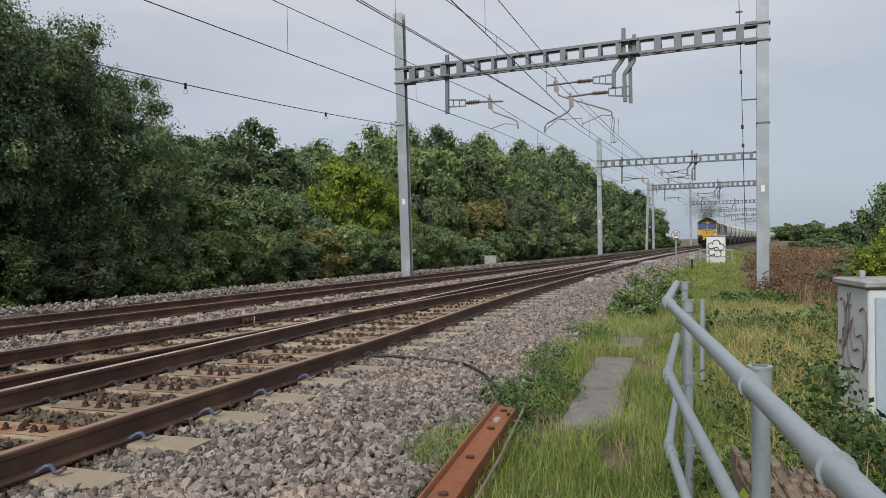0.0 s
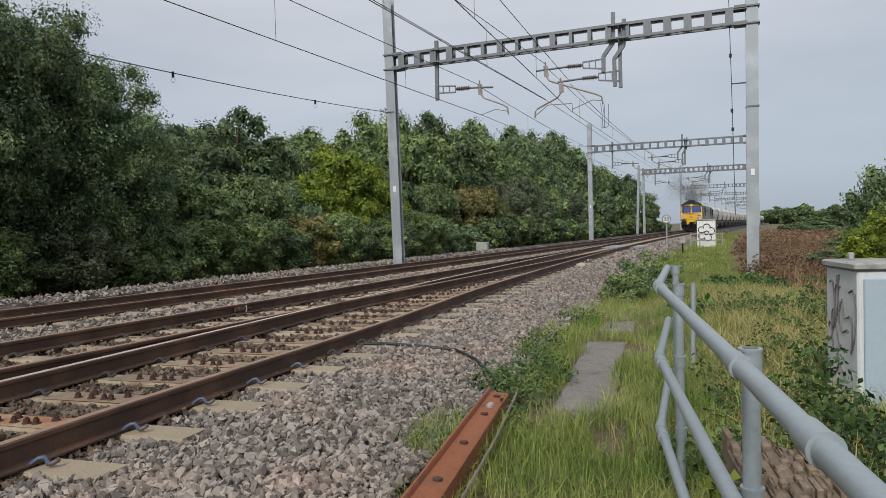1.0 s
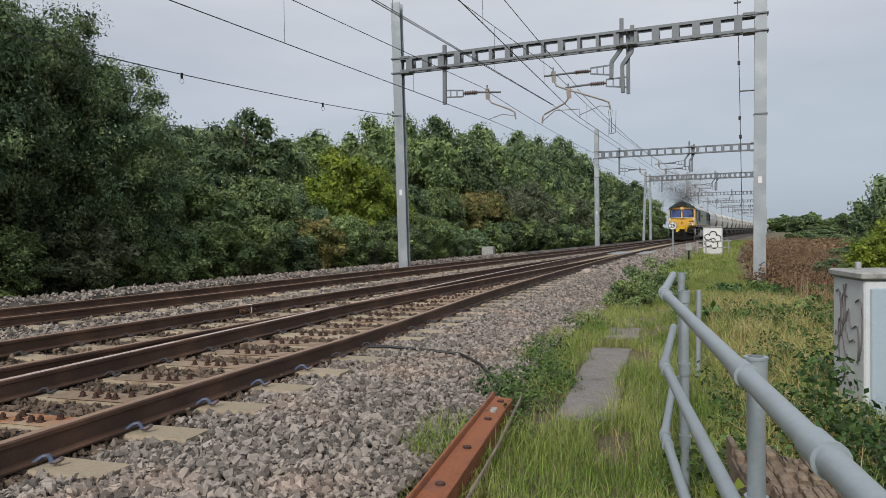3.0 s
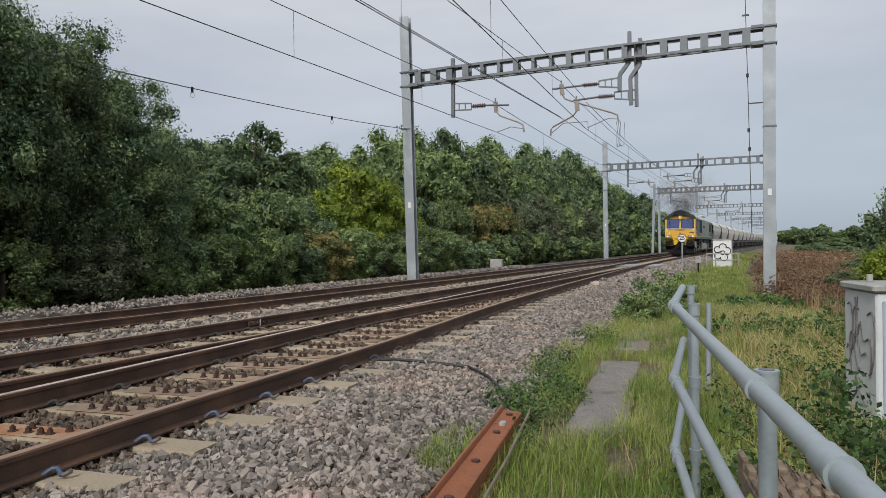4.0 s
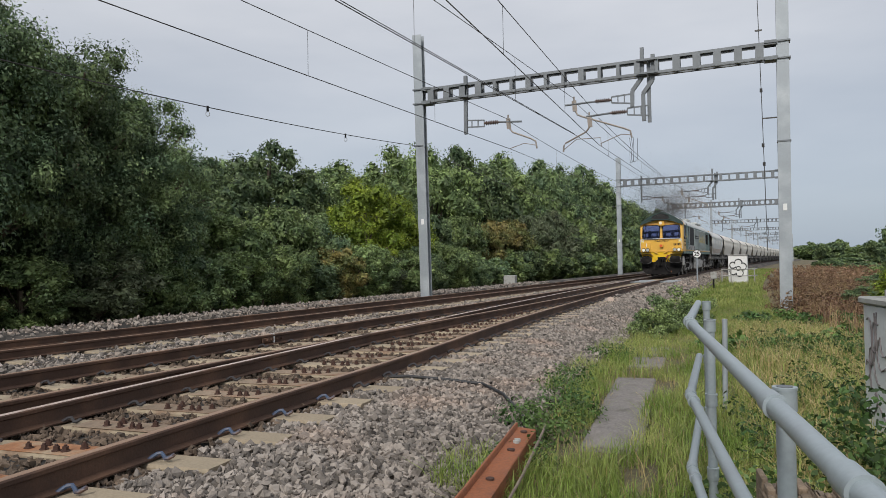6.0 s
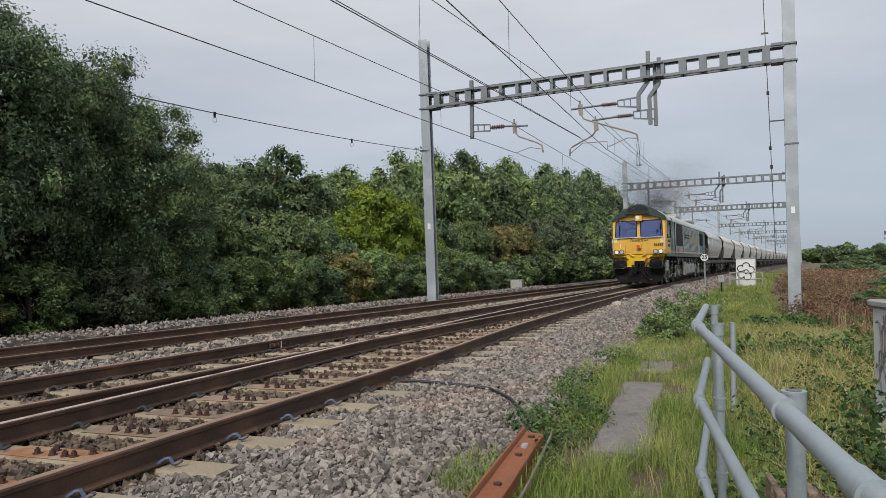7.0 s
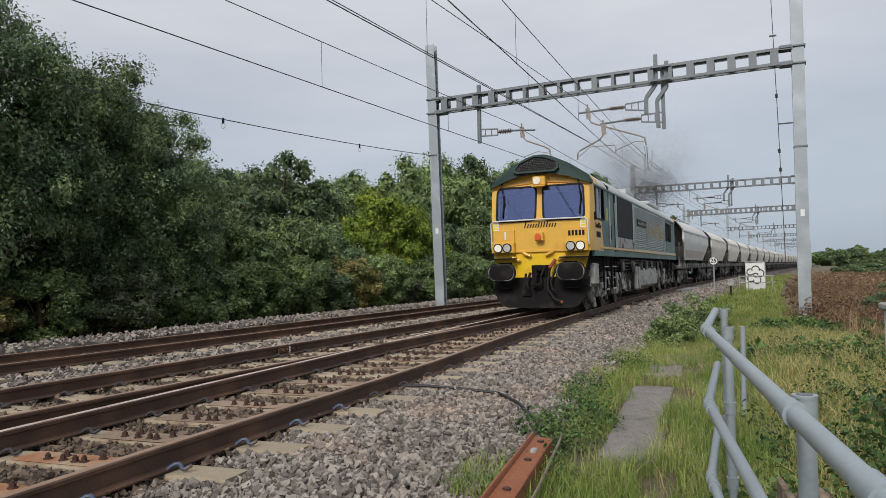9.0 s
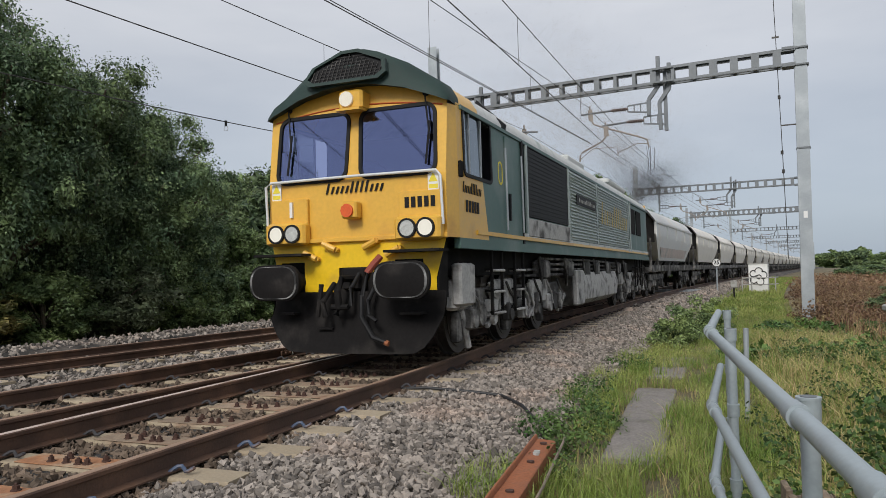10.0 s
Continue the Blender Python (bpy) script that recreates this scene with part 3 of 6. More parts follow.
def arm_set(parent, dx, dz, post, bracket, tube_end, knuckle, arm, steady=()):
    """A cantilever under the boom, in the gantry's plane: drop post, bracket frame, ribbed insulator, tube, hook plate and bent registration arm."""
    def at_(p, y=0.0):
        return (p[0] + dx, y, p[1] + dz)
    drop = Mesh()
    for a, b in zip(post, post[1:]):
        box_on(drop, at_(a), at_(b), 0.13, 0.13)
    part("drop_post", drop, M_GALV_DARK, parent)
    (xa, za0, za1), (xb, zb0, zb1) = bracket
    sx = 1 if xb > xa else -1
    fr = Mesh()
    box_on(fr, at_((xa, za0)), at_((xb, zb0)), 0.05, 0.05)
    box_on(fr, at_((xa, za1)), at_((xb, zb1)), 0.05, 0.05)
    for k in range(4):
        f = k / 3
        x, lo, hi = xa + (xb - xa) * f, za0 + (zb0 - za0) * f, za1 + (zb1 - za1) * f
        box_on(fr, at_((x, lo)), at_((x, hi)), 0.035, 0.035)
    part("bracket", fr, M_GALV_DARK, parent)
    zi = (zb0 + zb1) / 2
    rings = []
    for k in range(26):
        x, rad = xb + sx * 0.024 * k, 0.095 if k % 3 == 1 and 1 < k < 24 else 0.045
        rings.append([at_((x, zi + rad * math.sin(a)), rad * math.cos(a)) for a in (2 * math.pi * q / 10 for q in range(10))])
    ins = Mesh().loft(rings)
    part("insulator", ins, M_INSUL, parent, "brown ribbed insulator")
    part("cantilever_tube", Mesh().tube([at_((xb + sx * 0.6, zi)), at_(tube_end)], 0.038, 8), M_GALV_DARK, parent)
    kx, kz = knuckle
    kn = Mesh()
    box_on(kn, at_((kx, kz + 0.16)), at_((kx + 0.03, kz - 0.24)), 0.16, 0.05)
    kn.tube([at_((kx, kz + 0.16)), at_((kx, kz + 0.30))], 0.03, 6)
    part("hook_plate", kn, M_ARM, parent)
    part("registration_arm", Mesh().tube([at_((kx + 0.03, kz - 0.2)), *[at_(p) for p in arm]], 0.032, 8), M_ARM, parent)
    if steady:
        part("steady_arm", Mesh().tube([at_(p) for p in steady], 0.016, 6), M_ARM, parent)


ARM_LEFT = dict(post=((-4.98, 8.39), (-5.0, 6.1)), bracket=((-5.0, 6.37, 6.64), (-4.24, 6.34, 6.58)), tube_end=(-2.74, 6.4), knuckle=(-3.27, 6.4),
                arm=((-3.1, 6.02), (-2.4, 5.73), (-2.2, 5.6), (-2.16, 5.33)), steady=((-2.16, 5.45), (-2.66, 5.56), (-3.22, 5.40)))
ARM_HIGH = dict(post=((1.73, 8.63), (1.72, 7.58), (1.37, 7.12), (1.36, 6.55)), bracket=((1.31, 6.68, 7.02), (0.63, 6.77, 6.98)), tube_end=(-1.08, 6.84), knuckle=(-0.74, 6.83),
                arm=((-0.62, 6.45), (-0.45, 6.37), (1.07, 5.8), (1.27, 5.7), (1.32, 5.44)), steady=((1.3, 5.55), (0.95, 5.6), (0.2, 5.32)))
ARM_LOW = dict(post=((2.1, 8.35), (2.08, 7.44), (1.74, 6.98), (1.76, 6.01)), bracket=((1.9, 6.19, 6.55), (1.18, 6.28, 6.52)), tube_end=(-0.31, 6.35), knuckle=(-0.19, 6.2),
               arm=((-0.32, 5.79), (-1.08, 5.44), (-1.15, 5.35), (-1.17, 5.11)), steady=((-1.15, 5.2), (-0.68, 5.55), (0.21, 5.54), (0.23, 5.21)))


def portal(s, uL, uR, zb, holes=False, deep=0.62, zr=0.0, zl=0.0, mast_top=10.0, detail=True, arms=True, rise=0.0, lean=0.0):
    g = empty("gantry", "galvanised steel portal gantry with ladder beam over the tracks", "gantry", "overhead line gantries", m=stand(0, s))
    m1, m2 = Mesh(), Mesh()
    if holes:
        box_on(m1, (uL - 0.5, 0, zl), (uL - 0.15, 0, zb + 1.3), 0.3, 0.3)
        box_on(m1, (uL + 0.45, 0, zl), (uL + 0.4, 0, zb + 0.9), 0.3, 0.3)
    else:
        h_mast(m1, uL, 0, zl, mast_top, lean=-lean)
    h_mast(m2, uR, 0, zr, mast_top + 1.0, lean=lean * 0.5)
    part("mast", m1, M_GALV, g, "pale grey steel mast")
    part("mast", m2, M_GALV, g, "pale grey steel mast")

    def zat(x):
        return zb + rise * (x - uL) / (uR - uL)
    boom = Mesh()
    for y in (-0.2, 0.2):
        for dz, th in ((0.0, 1), (deep, -1)):
            # angle chord: an upright leg and a level leg
            box_on(boom, (uL + 0.15, y, zat(uL) + dz), (uR - 0.15, y, zat(uR) + dz), 0.02, 0.08)
            yy = y - math.copysign(0.045, y)
            box_on(boom, (uL + 0.15, yy, zat(uL) + dz - th * 0.05), (uR - 0.15, yy, zat(uR) + dz - th * 0.05), 0.10, 0.016)
    n = 18
    for k in range(n + 1):
        x = uL + 0.55 + (uR - uL - 1.25) * k / n
        w = 0.25 if k < 4 or k > n - 5 else 0.12 if k % 3 else 0.2
        z0, z1 = zat(x) + 0.03, zat(x) + deep - 0.03
        for y in (-0.2, 0.2) if detail else (0.0,):
            boom.box(x - w / 2, x + w / 2, y - 0.012, y + 0.012, z0, z1)
        if detail:
            boom.box(x - 0.03, x + 0.03, -0.19, 0.19, z0 - 0.05, z0 - 0.02)
            boom.box(x - 0.03, x + 0.03, -0.19, 0.19, z1 + 0.02, z1 + 0.05)
    if holes:
        m = 22
        for k in range(m):
            xa = uL + 0.3 + (uR - uL - 0.6) * k / m
            wide = (uR - uL - 0.6) / m
            ring = rounded(xa + wide / 2, zb + deep / 2, wide * 0.74, wide * 0.74, wide * 0.369, 3)
            edge = rounded(xa + wide / 2, zb + deep / 2, wide, deep, 0.002, 3)
            boom.loft([[(x, -0.21, z) for x, z in edge], [(x, -0.21, z) for x, z in ring], [(x, -0.19, z) for x, z in ring], [(x, -0.19, z) for x, z in edge]], caps=False)
    part("beam", boom, M_BEAM, g, "grey ladder beam with angle chords and batten plates")
    for x, sd in ((uL, 1), (uR, -1)):
        for z in (zat(x) - 0.05, zat(x) + deep + 0.05):
            fix = Mesh().box(x - 0.24, x + 0.24, -0.2, 0.2, z - 0.025, z + 0.025)
            xa, xb = sorted((x + sd * 0.17, x + sd * 0.55))
            fix.box(xa, xb, -0.24, 0.24, z - 0.045, z + 0.045)
            part("clamp_plate", fix, M_GALV_DARK, g)
    for x, zz in ((uL - lean * 2.0, 5.75), (uR - lean, 4.9)):
        part("band", Mesh().box(x - 0.21, x + 0.21, -0.17, 0.17, zz, zz + 0.05), M_GALV_DARK, g)
    for x, k in ((uL, -lean), (uR, lean * 0.5)):
        part("number_plate", Mesh().box(x + k * -5 - 0.06, x + k * -5 + 0.06, -0.162, -0.151, 2.62, 2.84), M_WHITE, g, "small white plate")
    if arms:
        dz = zb + rise / 2 - 7.62
        for dx, spec in ((uL + 6.95, ARM_LEFT), (0.0, ARM_HIGH), (0.0, ARM_LOW)):
            if detail or spec is not ARM_LOW:
                arm_set(g, dx, dz, **spec)
        for x in (uL + 1.97, 1.73, 2.1):
            for zz in (zat(x), zat(x) + deep):
                part("hanger_clamp", Mesh().box(x - 0.17, x + 0.17, -0.27, 0.27, zz - 0.03, zz + 0.03), M_GALV_DARK, g)
        part("drop_post", Mesh().box(1.88, 2.0, 0.02, 0.14, zb - 1.55, zb + deep + 0.15), M_GALV_DARK, g)
    return g


ZB = 7.5
portal(28.2, -6.97, 6.27, 7.51, zr=-0.8, zl=-0.55, mast_top=10.25, deep=0.47, rise=0.22, lean=0.018)
portal(66.0, -6.0, 7.0, ZB, zr=-0.8, zl=-0.5, mast_top=10.0, deep=0.5)
portal(103.0, -6.9, 6.9, ZB + 0.25, holes=True, zr=-0.8, zl=-0.6, mast_top=9.0)
for s, top, right in ((146.0, 12.0, 7.0), (188.0, 9.0, 6.0), (230.0, 9.0, 4.0), (275.0, 9.0, 3.6), (320.0, 9.0, 3.2)):
    portal(s, -6.0, right, ZB, zr=-0.8, zl=-0.6, mast_top=top, detail=False, deep=0.5)


def sag(p, q, drop, n=14):
    p, q = Vector(p), Vector(q)
    return [p.lerp(q, k / n) - Vector((0, 0, drop * 4 * (k / n) * (1 - k / n))) for k in range(n + 1)]


def build_wires():
    posts = [28.2, 66.0, 103.0, 146.0, 188.0, 230.0]
    # each line: offset at the first gantry and at 14 m, contact height, upper wire height, second contact wire, offset further on
    for u_g, u_n, zc, zm, double, u_far in ((-3.22, -4.4, 5.385, 6.42, False, -2.6), (-0.76, -1.7, 5.745, 7.0, True, -0.6), (0.15, 0.4, 5.28, 6.26, False, 0.5)):
        w = empty("catenary", "thin dark overhead contact and catenary wires with droppers", "overhead wire", "overhead wires", m=Matrix())
        cat, con = Mesh(), Mesh()
        a, b = at(u_g, 28.2), at(u_n, 14.3)
        way = (b - a) / (b - a).length
        c = a + way * 42.0
        up = [Vector((p.x, p.y, zm + 0.25 * (2 * k / 20 - 1) ** 2 * (1 if k > 10 else 0.3))) for k, p in enumerate(a.lerp(c, k / 20) for k in range(21))]
        lo = [Vector((p.x, p.y, zc)) for p in (a.lerp(c, k / 20) for k in range(21))]
        cat.tube(up, 0.010, 5)
        con.tube(lo, 0.011, 5)
        if double:
            con.tube([p + Vector((0, 0, 0.02 + 0.004 * k)) for k, p in enumerate(lo)], 0.009, 5)
        for j in (3, 6, 9, 12, 15, 18):
            part("dropper", Mesh().tube([up[j], lo[j]], 0.005, 4), M_WIRE, w)
        for k, (s0, s1) in enumerate(zip(posts, posts[1:])):
            ua = u_g if k == 0 else u_far
            up, lo = sag(at(ua, s0, zm), at(u_far, s1, zm), 0.4, 12), sag(at(ua, s0, zc), at(u_far, s1, zc), 0.03, 12)
            cat.tube(up, 0.011, 5)
            if k < 3:
                con.tube(lo, 0.010, 5)
                for j in (2, 5, 7, 10):
                    part("dropper", Mesh().tube([up[j], lo[j]], 0.005, 4), M_WIRE, w)
        part("catenary_wire", cat, M_WIRE, w)
        part("contact_wire", con, M_WIRE, w)
    # jumper loops near the cantilevers
    for du in (0.0, 0.07, 0.16):
        jl = empty("jumper_loop", "thin hanging jumper wire loop under the arms", "overhead wire", "jumper loops", m=stand(0, 30.0))
        pts = [(0.98 + du + 0.12 * math.sin(f / 10 * math.pi) * (1 if du < 0.1 else -0.6) * 0.5, 0, 5.75 - 0.95 * math.sin(f / 20 * math.pi)) for f in range(11)]
        part("loop", Mesh().tube(pts + [(1.25, 0, 4.85), (1.28, 0, 5.7)], 0.008, 5), M_WIRE, jl)
    w = empty("earth_wire", "thin sagging wire with small clamps along the masts", "overhead wire", "overhead wires", m=Matrix())
    mb = Mesh()
    near = [at(-6.95, s, 5.77 - 0.088 * (28.2 - s) + 0.00145 * (28.2 - s) ** 2) for s in (28.2 - 1.4 * k for k in range(31))]
    mb.tube(near, 0.012, 5)
    for a, b, ub in ((28.2, 66.0, -6.0), (66.0, 103.0, -6.4)):
        mb.tube(sag(at(-6.95 if a < 30 else -6.0, a, 5.77), at(ub, b, 5.8), 0.92, 20), 0.011, 5)
    part("wire", mb, M_WIRE, w)
    for s in (15.6, 22.2):
        p = at(-6.95, s, 5.77 - 0.088 * (28.2 - s) + 0.00145 * (28.2 - s) ** 2)
        part("clamp", Mesh().tube([p + Vector((0, 0, 0.03)), p - Vector((0, 0, 0.10))], 0.03, 6), M_BLACK, w)
        ring = [p + Vector((0.05 * math.cos(k * math.pi / 5), 0, -0.16 - 0.06 * math.sin(k * math.pi / 5))) for k in range(11)]
        part("ring", Mesh().tube(ring, 0.007, 5), M_LID, w)
    # weight rod beside the mast
    rod = empty("tension_rod", "thin vertical rod with clamps fixed to a mast", "rod", m=stand(0, 28.2))
    mb = Mesh().tube([(5.67, 0, 1.3), (5.61, 0, 5.7), (5.5, 0, 12)], 0.013, 6)
    box_on(mb, (5.6, 0, 5.74), (6.1, 0, 5.74), 0.04, 0.04)
    for x, z in ((5.63, 4.2), (5.61, 4.83), (5.59, 6.68)):
        mb.tube([(x, 0, z - 0.05), (x, 0, z + 0.07)], 0.05, 6)
    box_on(mb, (5.44, 0, 8.72), (5.66, 0, 8.72), 0.05, 0.05)
    part("rod", mb, M_WIRE, rod)


build_wires()


# ---- locomotive: x to its left side as it comes, y back from the nose, z above the rail ----
ROOF = [(1.28, 3.16), (1.27, 3.26), (1.17, 3.42), (0.74, 3.71), (0.34, 3.90), (0.14, 3.96), (0.0, 3.968)]
ROOF_FULL = ROOF + [(-x, z) for x, z in reversed(ROOF[:-1])]


def ring_at(y, half, zlow, shrink=0.0, top_drop=0.0):
    k = half / 1.28
    return [(-half, y, zlow)] + [(half, y, zlow)] + [(x * k, y, z - top_drop) for x, z in ROOF_FULL]


def face_y(z):
    """Depth of the front at height z: upright below, leaning back above."""
    return 0.0 if z < 2.25 else 0.11 * (z - 2.25)


def filled(loops, to3d):
    """A sheet with holes: the first loop is the outline."""
    bm = bmesh.new()
    edges = []
    for lp in loops:
        vs = [bm.verts.new((x, 0, z)) for x, z in lp]
        edges += [bm.edges.new((vs[i], vs[(i + 1) % len(vs)])) for i in range(len(vs))]
    bmesh.ops.triangle_fill(bm, edges=edges, use_beauty=True, use_dissolve=False)
    mb = Mesh()
    bm.verts.index_update()
    mb.add([to3d(v.co.x, v.co.z) for v in bm.verts], [tuple(v.index for v in f.verts) for f in bm.faces])
    bm.free()
    return mb


def hoop(loop_a, loop_b, to3d, d):
    """A raised band between two loops, d proud."""
    mb = Mesh()
    n = len(loop_a)
    rings = [[to3d(x, z, 0.0) for x, z in loop_a], [to3d(x, z, d) for x, z in loop_a], [to3d(x, z, d) for x, z in loop_b], [to3d(x, z, 0.0) for x, z in loop_b]]
    return mb.loft(rings, caps=False)


WHEELSETS = []


def wheelset(parent, y, r):
    mb = Mesh()
    for sx in (-1, 1):
        mb.tube([(sx * 0.68, 0, 0), (sx * 0.72, 0, 0)], r + 0.028, 28)
        mb.tube([(sx * 0.72, 0, 0), (sx * 0.83, 0, 0)], r, 28)
        mb.tube([(sx * 0.83, 0, 0), (sx * 0.845, 0, 0)], r * 0.84, 28)
        mb.tube([(sx * 0.845, 0, 0), (sx * 0.9, 0, 0)], r * 0.3, 12)
        for k in range(5):
            a = 2 * math.pi * k / 5
            mb.disc((sx * 0.845, math.cos(a) * r * 0.6, math.sin(a) * r * 0.6), (sx, 0, 0), 0.035, 0.02, 6)
    mb.tube([(-0.7, 0, 0), (0.7, 0, 0)], 0.09, 10)
    w = part("wheelset", mb, M_WHEEL, parent, "dark steel wheels on an axle")
    w.matrix_basis = pose(0, y, r)
    WHEELSETS.append((w, y, r))
    return w


def bogie(parent, yc, axles, r, loco=True):
    b = Mesh()
    half = (axles[-1] - axles[0]) / 2 + 0.75
    for sx in (-1, 1):
        xa, xb = sorted((sx * 0.98, sx * 1.12))
        b.box(xa, xb, yc - half, yc + half, 0.62, 0.88, bevel=0.03)
        for y in axles:
            b.box(xa - 0.02, xb + 0.03, y - 0.20, y + 0.20, 0.36, 0.72, bevel=0.03)
            b.disc((sx * 1.10, y, 0.52), (sx, 0, 0), 0.15, 0.10, 12)
            for dy in (-0.3, 0.3):
                for k in range(5):
                    b.tube([(sx * 1.06, y + dy, 0.50 + 0.06 * k), (sx * 1.06, y + dy, 0.53 + 0.06 * k)], 0.085, 8)
            box_on(b, (sx * 1.1, y - 0.62, 0.45), (sx * 1.1, y - 0.15, 0.62), 0.05, 0.08)
            b.box(sx * 1.05 - 0.06, sx * 1.05 + 0.06, y - 0.72, y - 0.58, 0.2, 0.6, bevel=0.02)
    part("bogie_frame", b, M_UNDER, parent, "dust-covered bogie frame with springs and axle boxes")
    if loco:
        for sx in (-1, 1):
            for y in axles:
                rod = Mesh()
                box_on(rod, (sx * 1.16, y + 0.25, 0.35), (sx * 1.16, y + 0.9, 0.62), 0.05, 0.07)
                rod.tube([(sx * 1.16, y + 0.35, 0.9), (sx * 1.2, y + 0.5, 0.55), (sx * 1.16, y + 0.55, 0.35)], 0.03, 6)
                part("brake_rod", rod, M_DUSTY, parent, "dusty brake rod")
            part("sand_box", Mesh().box(sx * 1.08 - 0.09, sx * 1.08 + 0.09, axles[0] - 0.95, axles[0] - 0.35, 0.62, 1.02, bevel=0.04), M_DUSTY, parent, "pale dusty sand box")
            part("brake_cylinder", Mesh().box(sx * 1.08 - 0.09, sx * 1.08 + 0.09, axles[1] - 1.25, axles[1] - 0.75, 0.55, 0.98, bevel=0.04), M_DUSTY, parent, "pale dusty brake cylinder")
            part("sand_pipe", Mesh().tube([(sx * 1.1, axles[0] - 0.6, 0.62), (sx * 1.1, axles[0] - 0.35, 0.12)], 0.05, 8), M_DUSTY, parent)


def text_bars(parent, name, x0, x1, z, h, n, to3d, mat, slant=0.0):
    """Plain bars of the size of a line of lettering."""
    mb = Mesh()
    w = (x1 - x0) / n
    for k in range(n):
        g = 0.3 if n > 8 else 0.17
        a, b = x0 + w * (k + g), x0 + w * (k + 1 - g)
        hk = h * (1.0 if n < 8 or k in (0, 5, 6, 7, 8) else 0.66)
        q = [(a, z), (b, z), (b + slant, z + hk), (a + slant, z + hk)]
        mb.loft([[to3d(x, zz, 0.002) for x, zz in q], [to3d(x, zz, 0.008) for x, zz in q]])
    return part(name, mb, mat, parent)


def front(x, z, d=0.0):
    return Vector((x, face_y(z) - d, z))


def build_loco():
    lo = empty("locomotive", "yellow-fronted faded green diesel locomotive hauling hopper wagons", "locomotive")
    # front sheet with two window openings
    half = 1.26
    outline = [(-half, 1.53), (half, 1.53), (half, 2.3)] + [(x * half / 1.28, z) for x, z in ROOF_FULL[:1]] + [(x * 0.985, z - 0.02) for x, z in ROOF_FULL[1:-1]] + [(-half, 3.16), (-half, 2.3)]
    wl_, wr_ = rounded(-0.605, 2.745, 1.00, 0.84, 0.12, skew=0.03), rounded(0.605, 2.745, 1.00, 0.84, 0.12, skew=-0.03)
    part("front_panel", filled([outline, wl_, wr_], front), M_YELLOW, lo, "bright yellow warning panel front", False)
    for cx, sk in ((-0.605, 0.03), (0.605, -0.03)):
        a, b, c = rounded(cx, 2.745, 1.07, 0.91, 0.15, skew=sk), rounded(cx, 2.745, 0.98, 0.82, 0.11, skew=sk), rounded(cx, 2.745, 0.995, 0.835, 0.118, skew=sk)
        win = part("windscreen", filled([c], lambda x, z: front(x, z, 0.004)), M_GLASS, lo, "blue-tinted reflecting windscreen", False)
        part("rubber_seal", hoop(a, b, front, 0.022), M_BLACK, win)
        wip = Mesh()
        x1 = cx + (0.40 if cx > 0 else -0.36)
        wip.tube([front(x1 - 0.02, 3.29, 0.05), front(x1 + 0.06, 2.72, 0.06)], 0.011, 6)
        wip.tube([front(x1 + 0.05, 2.95, 0.045), front(x1 + 0.01, 2.42, 0.045)], 0.014, 6)
        wip.disc(front(x1 - 0.02, 3.30, 0.06), (0, 1, 0), 0.03, 0.08, 8)
        part("wiper", wip, M_BLACK, win)
    # cab shell and long body
    rings = [[(half, face_y(1.53) + 0.002, 1.53), (half, face_y(2.3) + 0.002, 2.3), (1.25, face_y(3.16) + 0.002, 3.16)], [(1.31, 0.28, 1.53), (1.31, 0.28, 2.3), (1.295, 0.28, 3.16)]]
    for sx in (-1, 1):
        rr = [[(sx * x, y, z) for x, y, z in r] for r in rings]
        part("cab_corner", Mesh().loft(rr, closed=False), M_YELLOW, lo, "yellow cab corner")
    # side sheets: yellow then green, with cab window opening
    for sx in (-1, 1):
        def side(y, z, d=0.0, sx=sx):
            return Vector((sx * (1.31 - max(0.0, z - 2.3) * 0.0175 + d), y, z))
        yel = [(0.28, 1.53), (1.40, 1.53), (1.22, 2.2), (1.18, 2.34), (0.505, 2.34), (0.505, 3.14), (1.10, 3.14), (1.08, 3.2), (0.28, 3.2)]
        part("side_panel", filled([yel], side), M_YELLOW, lo, "yellow cab side panel", False)
        gr = [(1.18, 2.34), (1.22, 2.2), (1.40, 1.53), (3.1, 1.53), (3.1, 3.2), (1.08, 3.2), (1.10, 3.14), (1.555, 3.14), (1.555, 2.34)]
        part("cab_side", filled([gr], side), M_GREEN, lo, "faded green cab side", False)
        g = part("side_window", filled([rounded(0.84, 2.74, 0.66, 0.78, 0.07)], lambda y, z: side(y, z, -0.015)), M_SIDEGLASS, lo, "half-open sliding cab window", False)
        part("window_frame", hoop(rounded(1.03, 2.74, 1.12, 0.87, 0.10), rounded(1.03, 2.74, 1.03, 0.78, 0.07), side, 0.015), M_BLACK, g)
        for y in (0.72, 1.17):
            part("window_bar", Mesh().box(sx * 1.295 - 0.012, sx * 1.295 + 0.012, y - 0.015, y + 0.015, 2.35, 3.13), M_GALV, g)
        # long side
        body = [(3.1, 1.53), (19.4, 1.53), (19.4, 3.2), (3.1, 3.2)]
        part("body_side", filled([body], lambda y, z: side(y, z, -0.02)), M_GREEN, lo, "faded green body side", False)
        for y in (2.12, 2.95):
            part("grab_rail", Mesh().tube([side(y, 1.7, 0.05), side(y, 2.9, 0.05)], 0.016, 6), M_GALV, lo)
        dr = part("cab_door", Mesh().box(sx * 1.30 - 0.02, sx * 1.30 + 0.02, 2.2, 2.86, 1.62, 3.1, bevel=0.01), M_GREEN, lo, "green cab door")
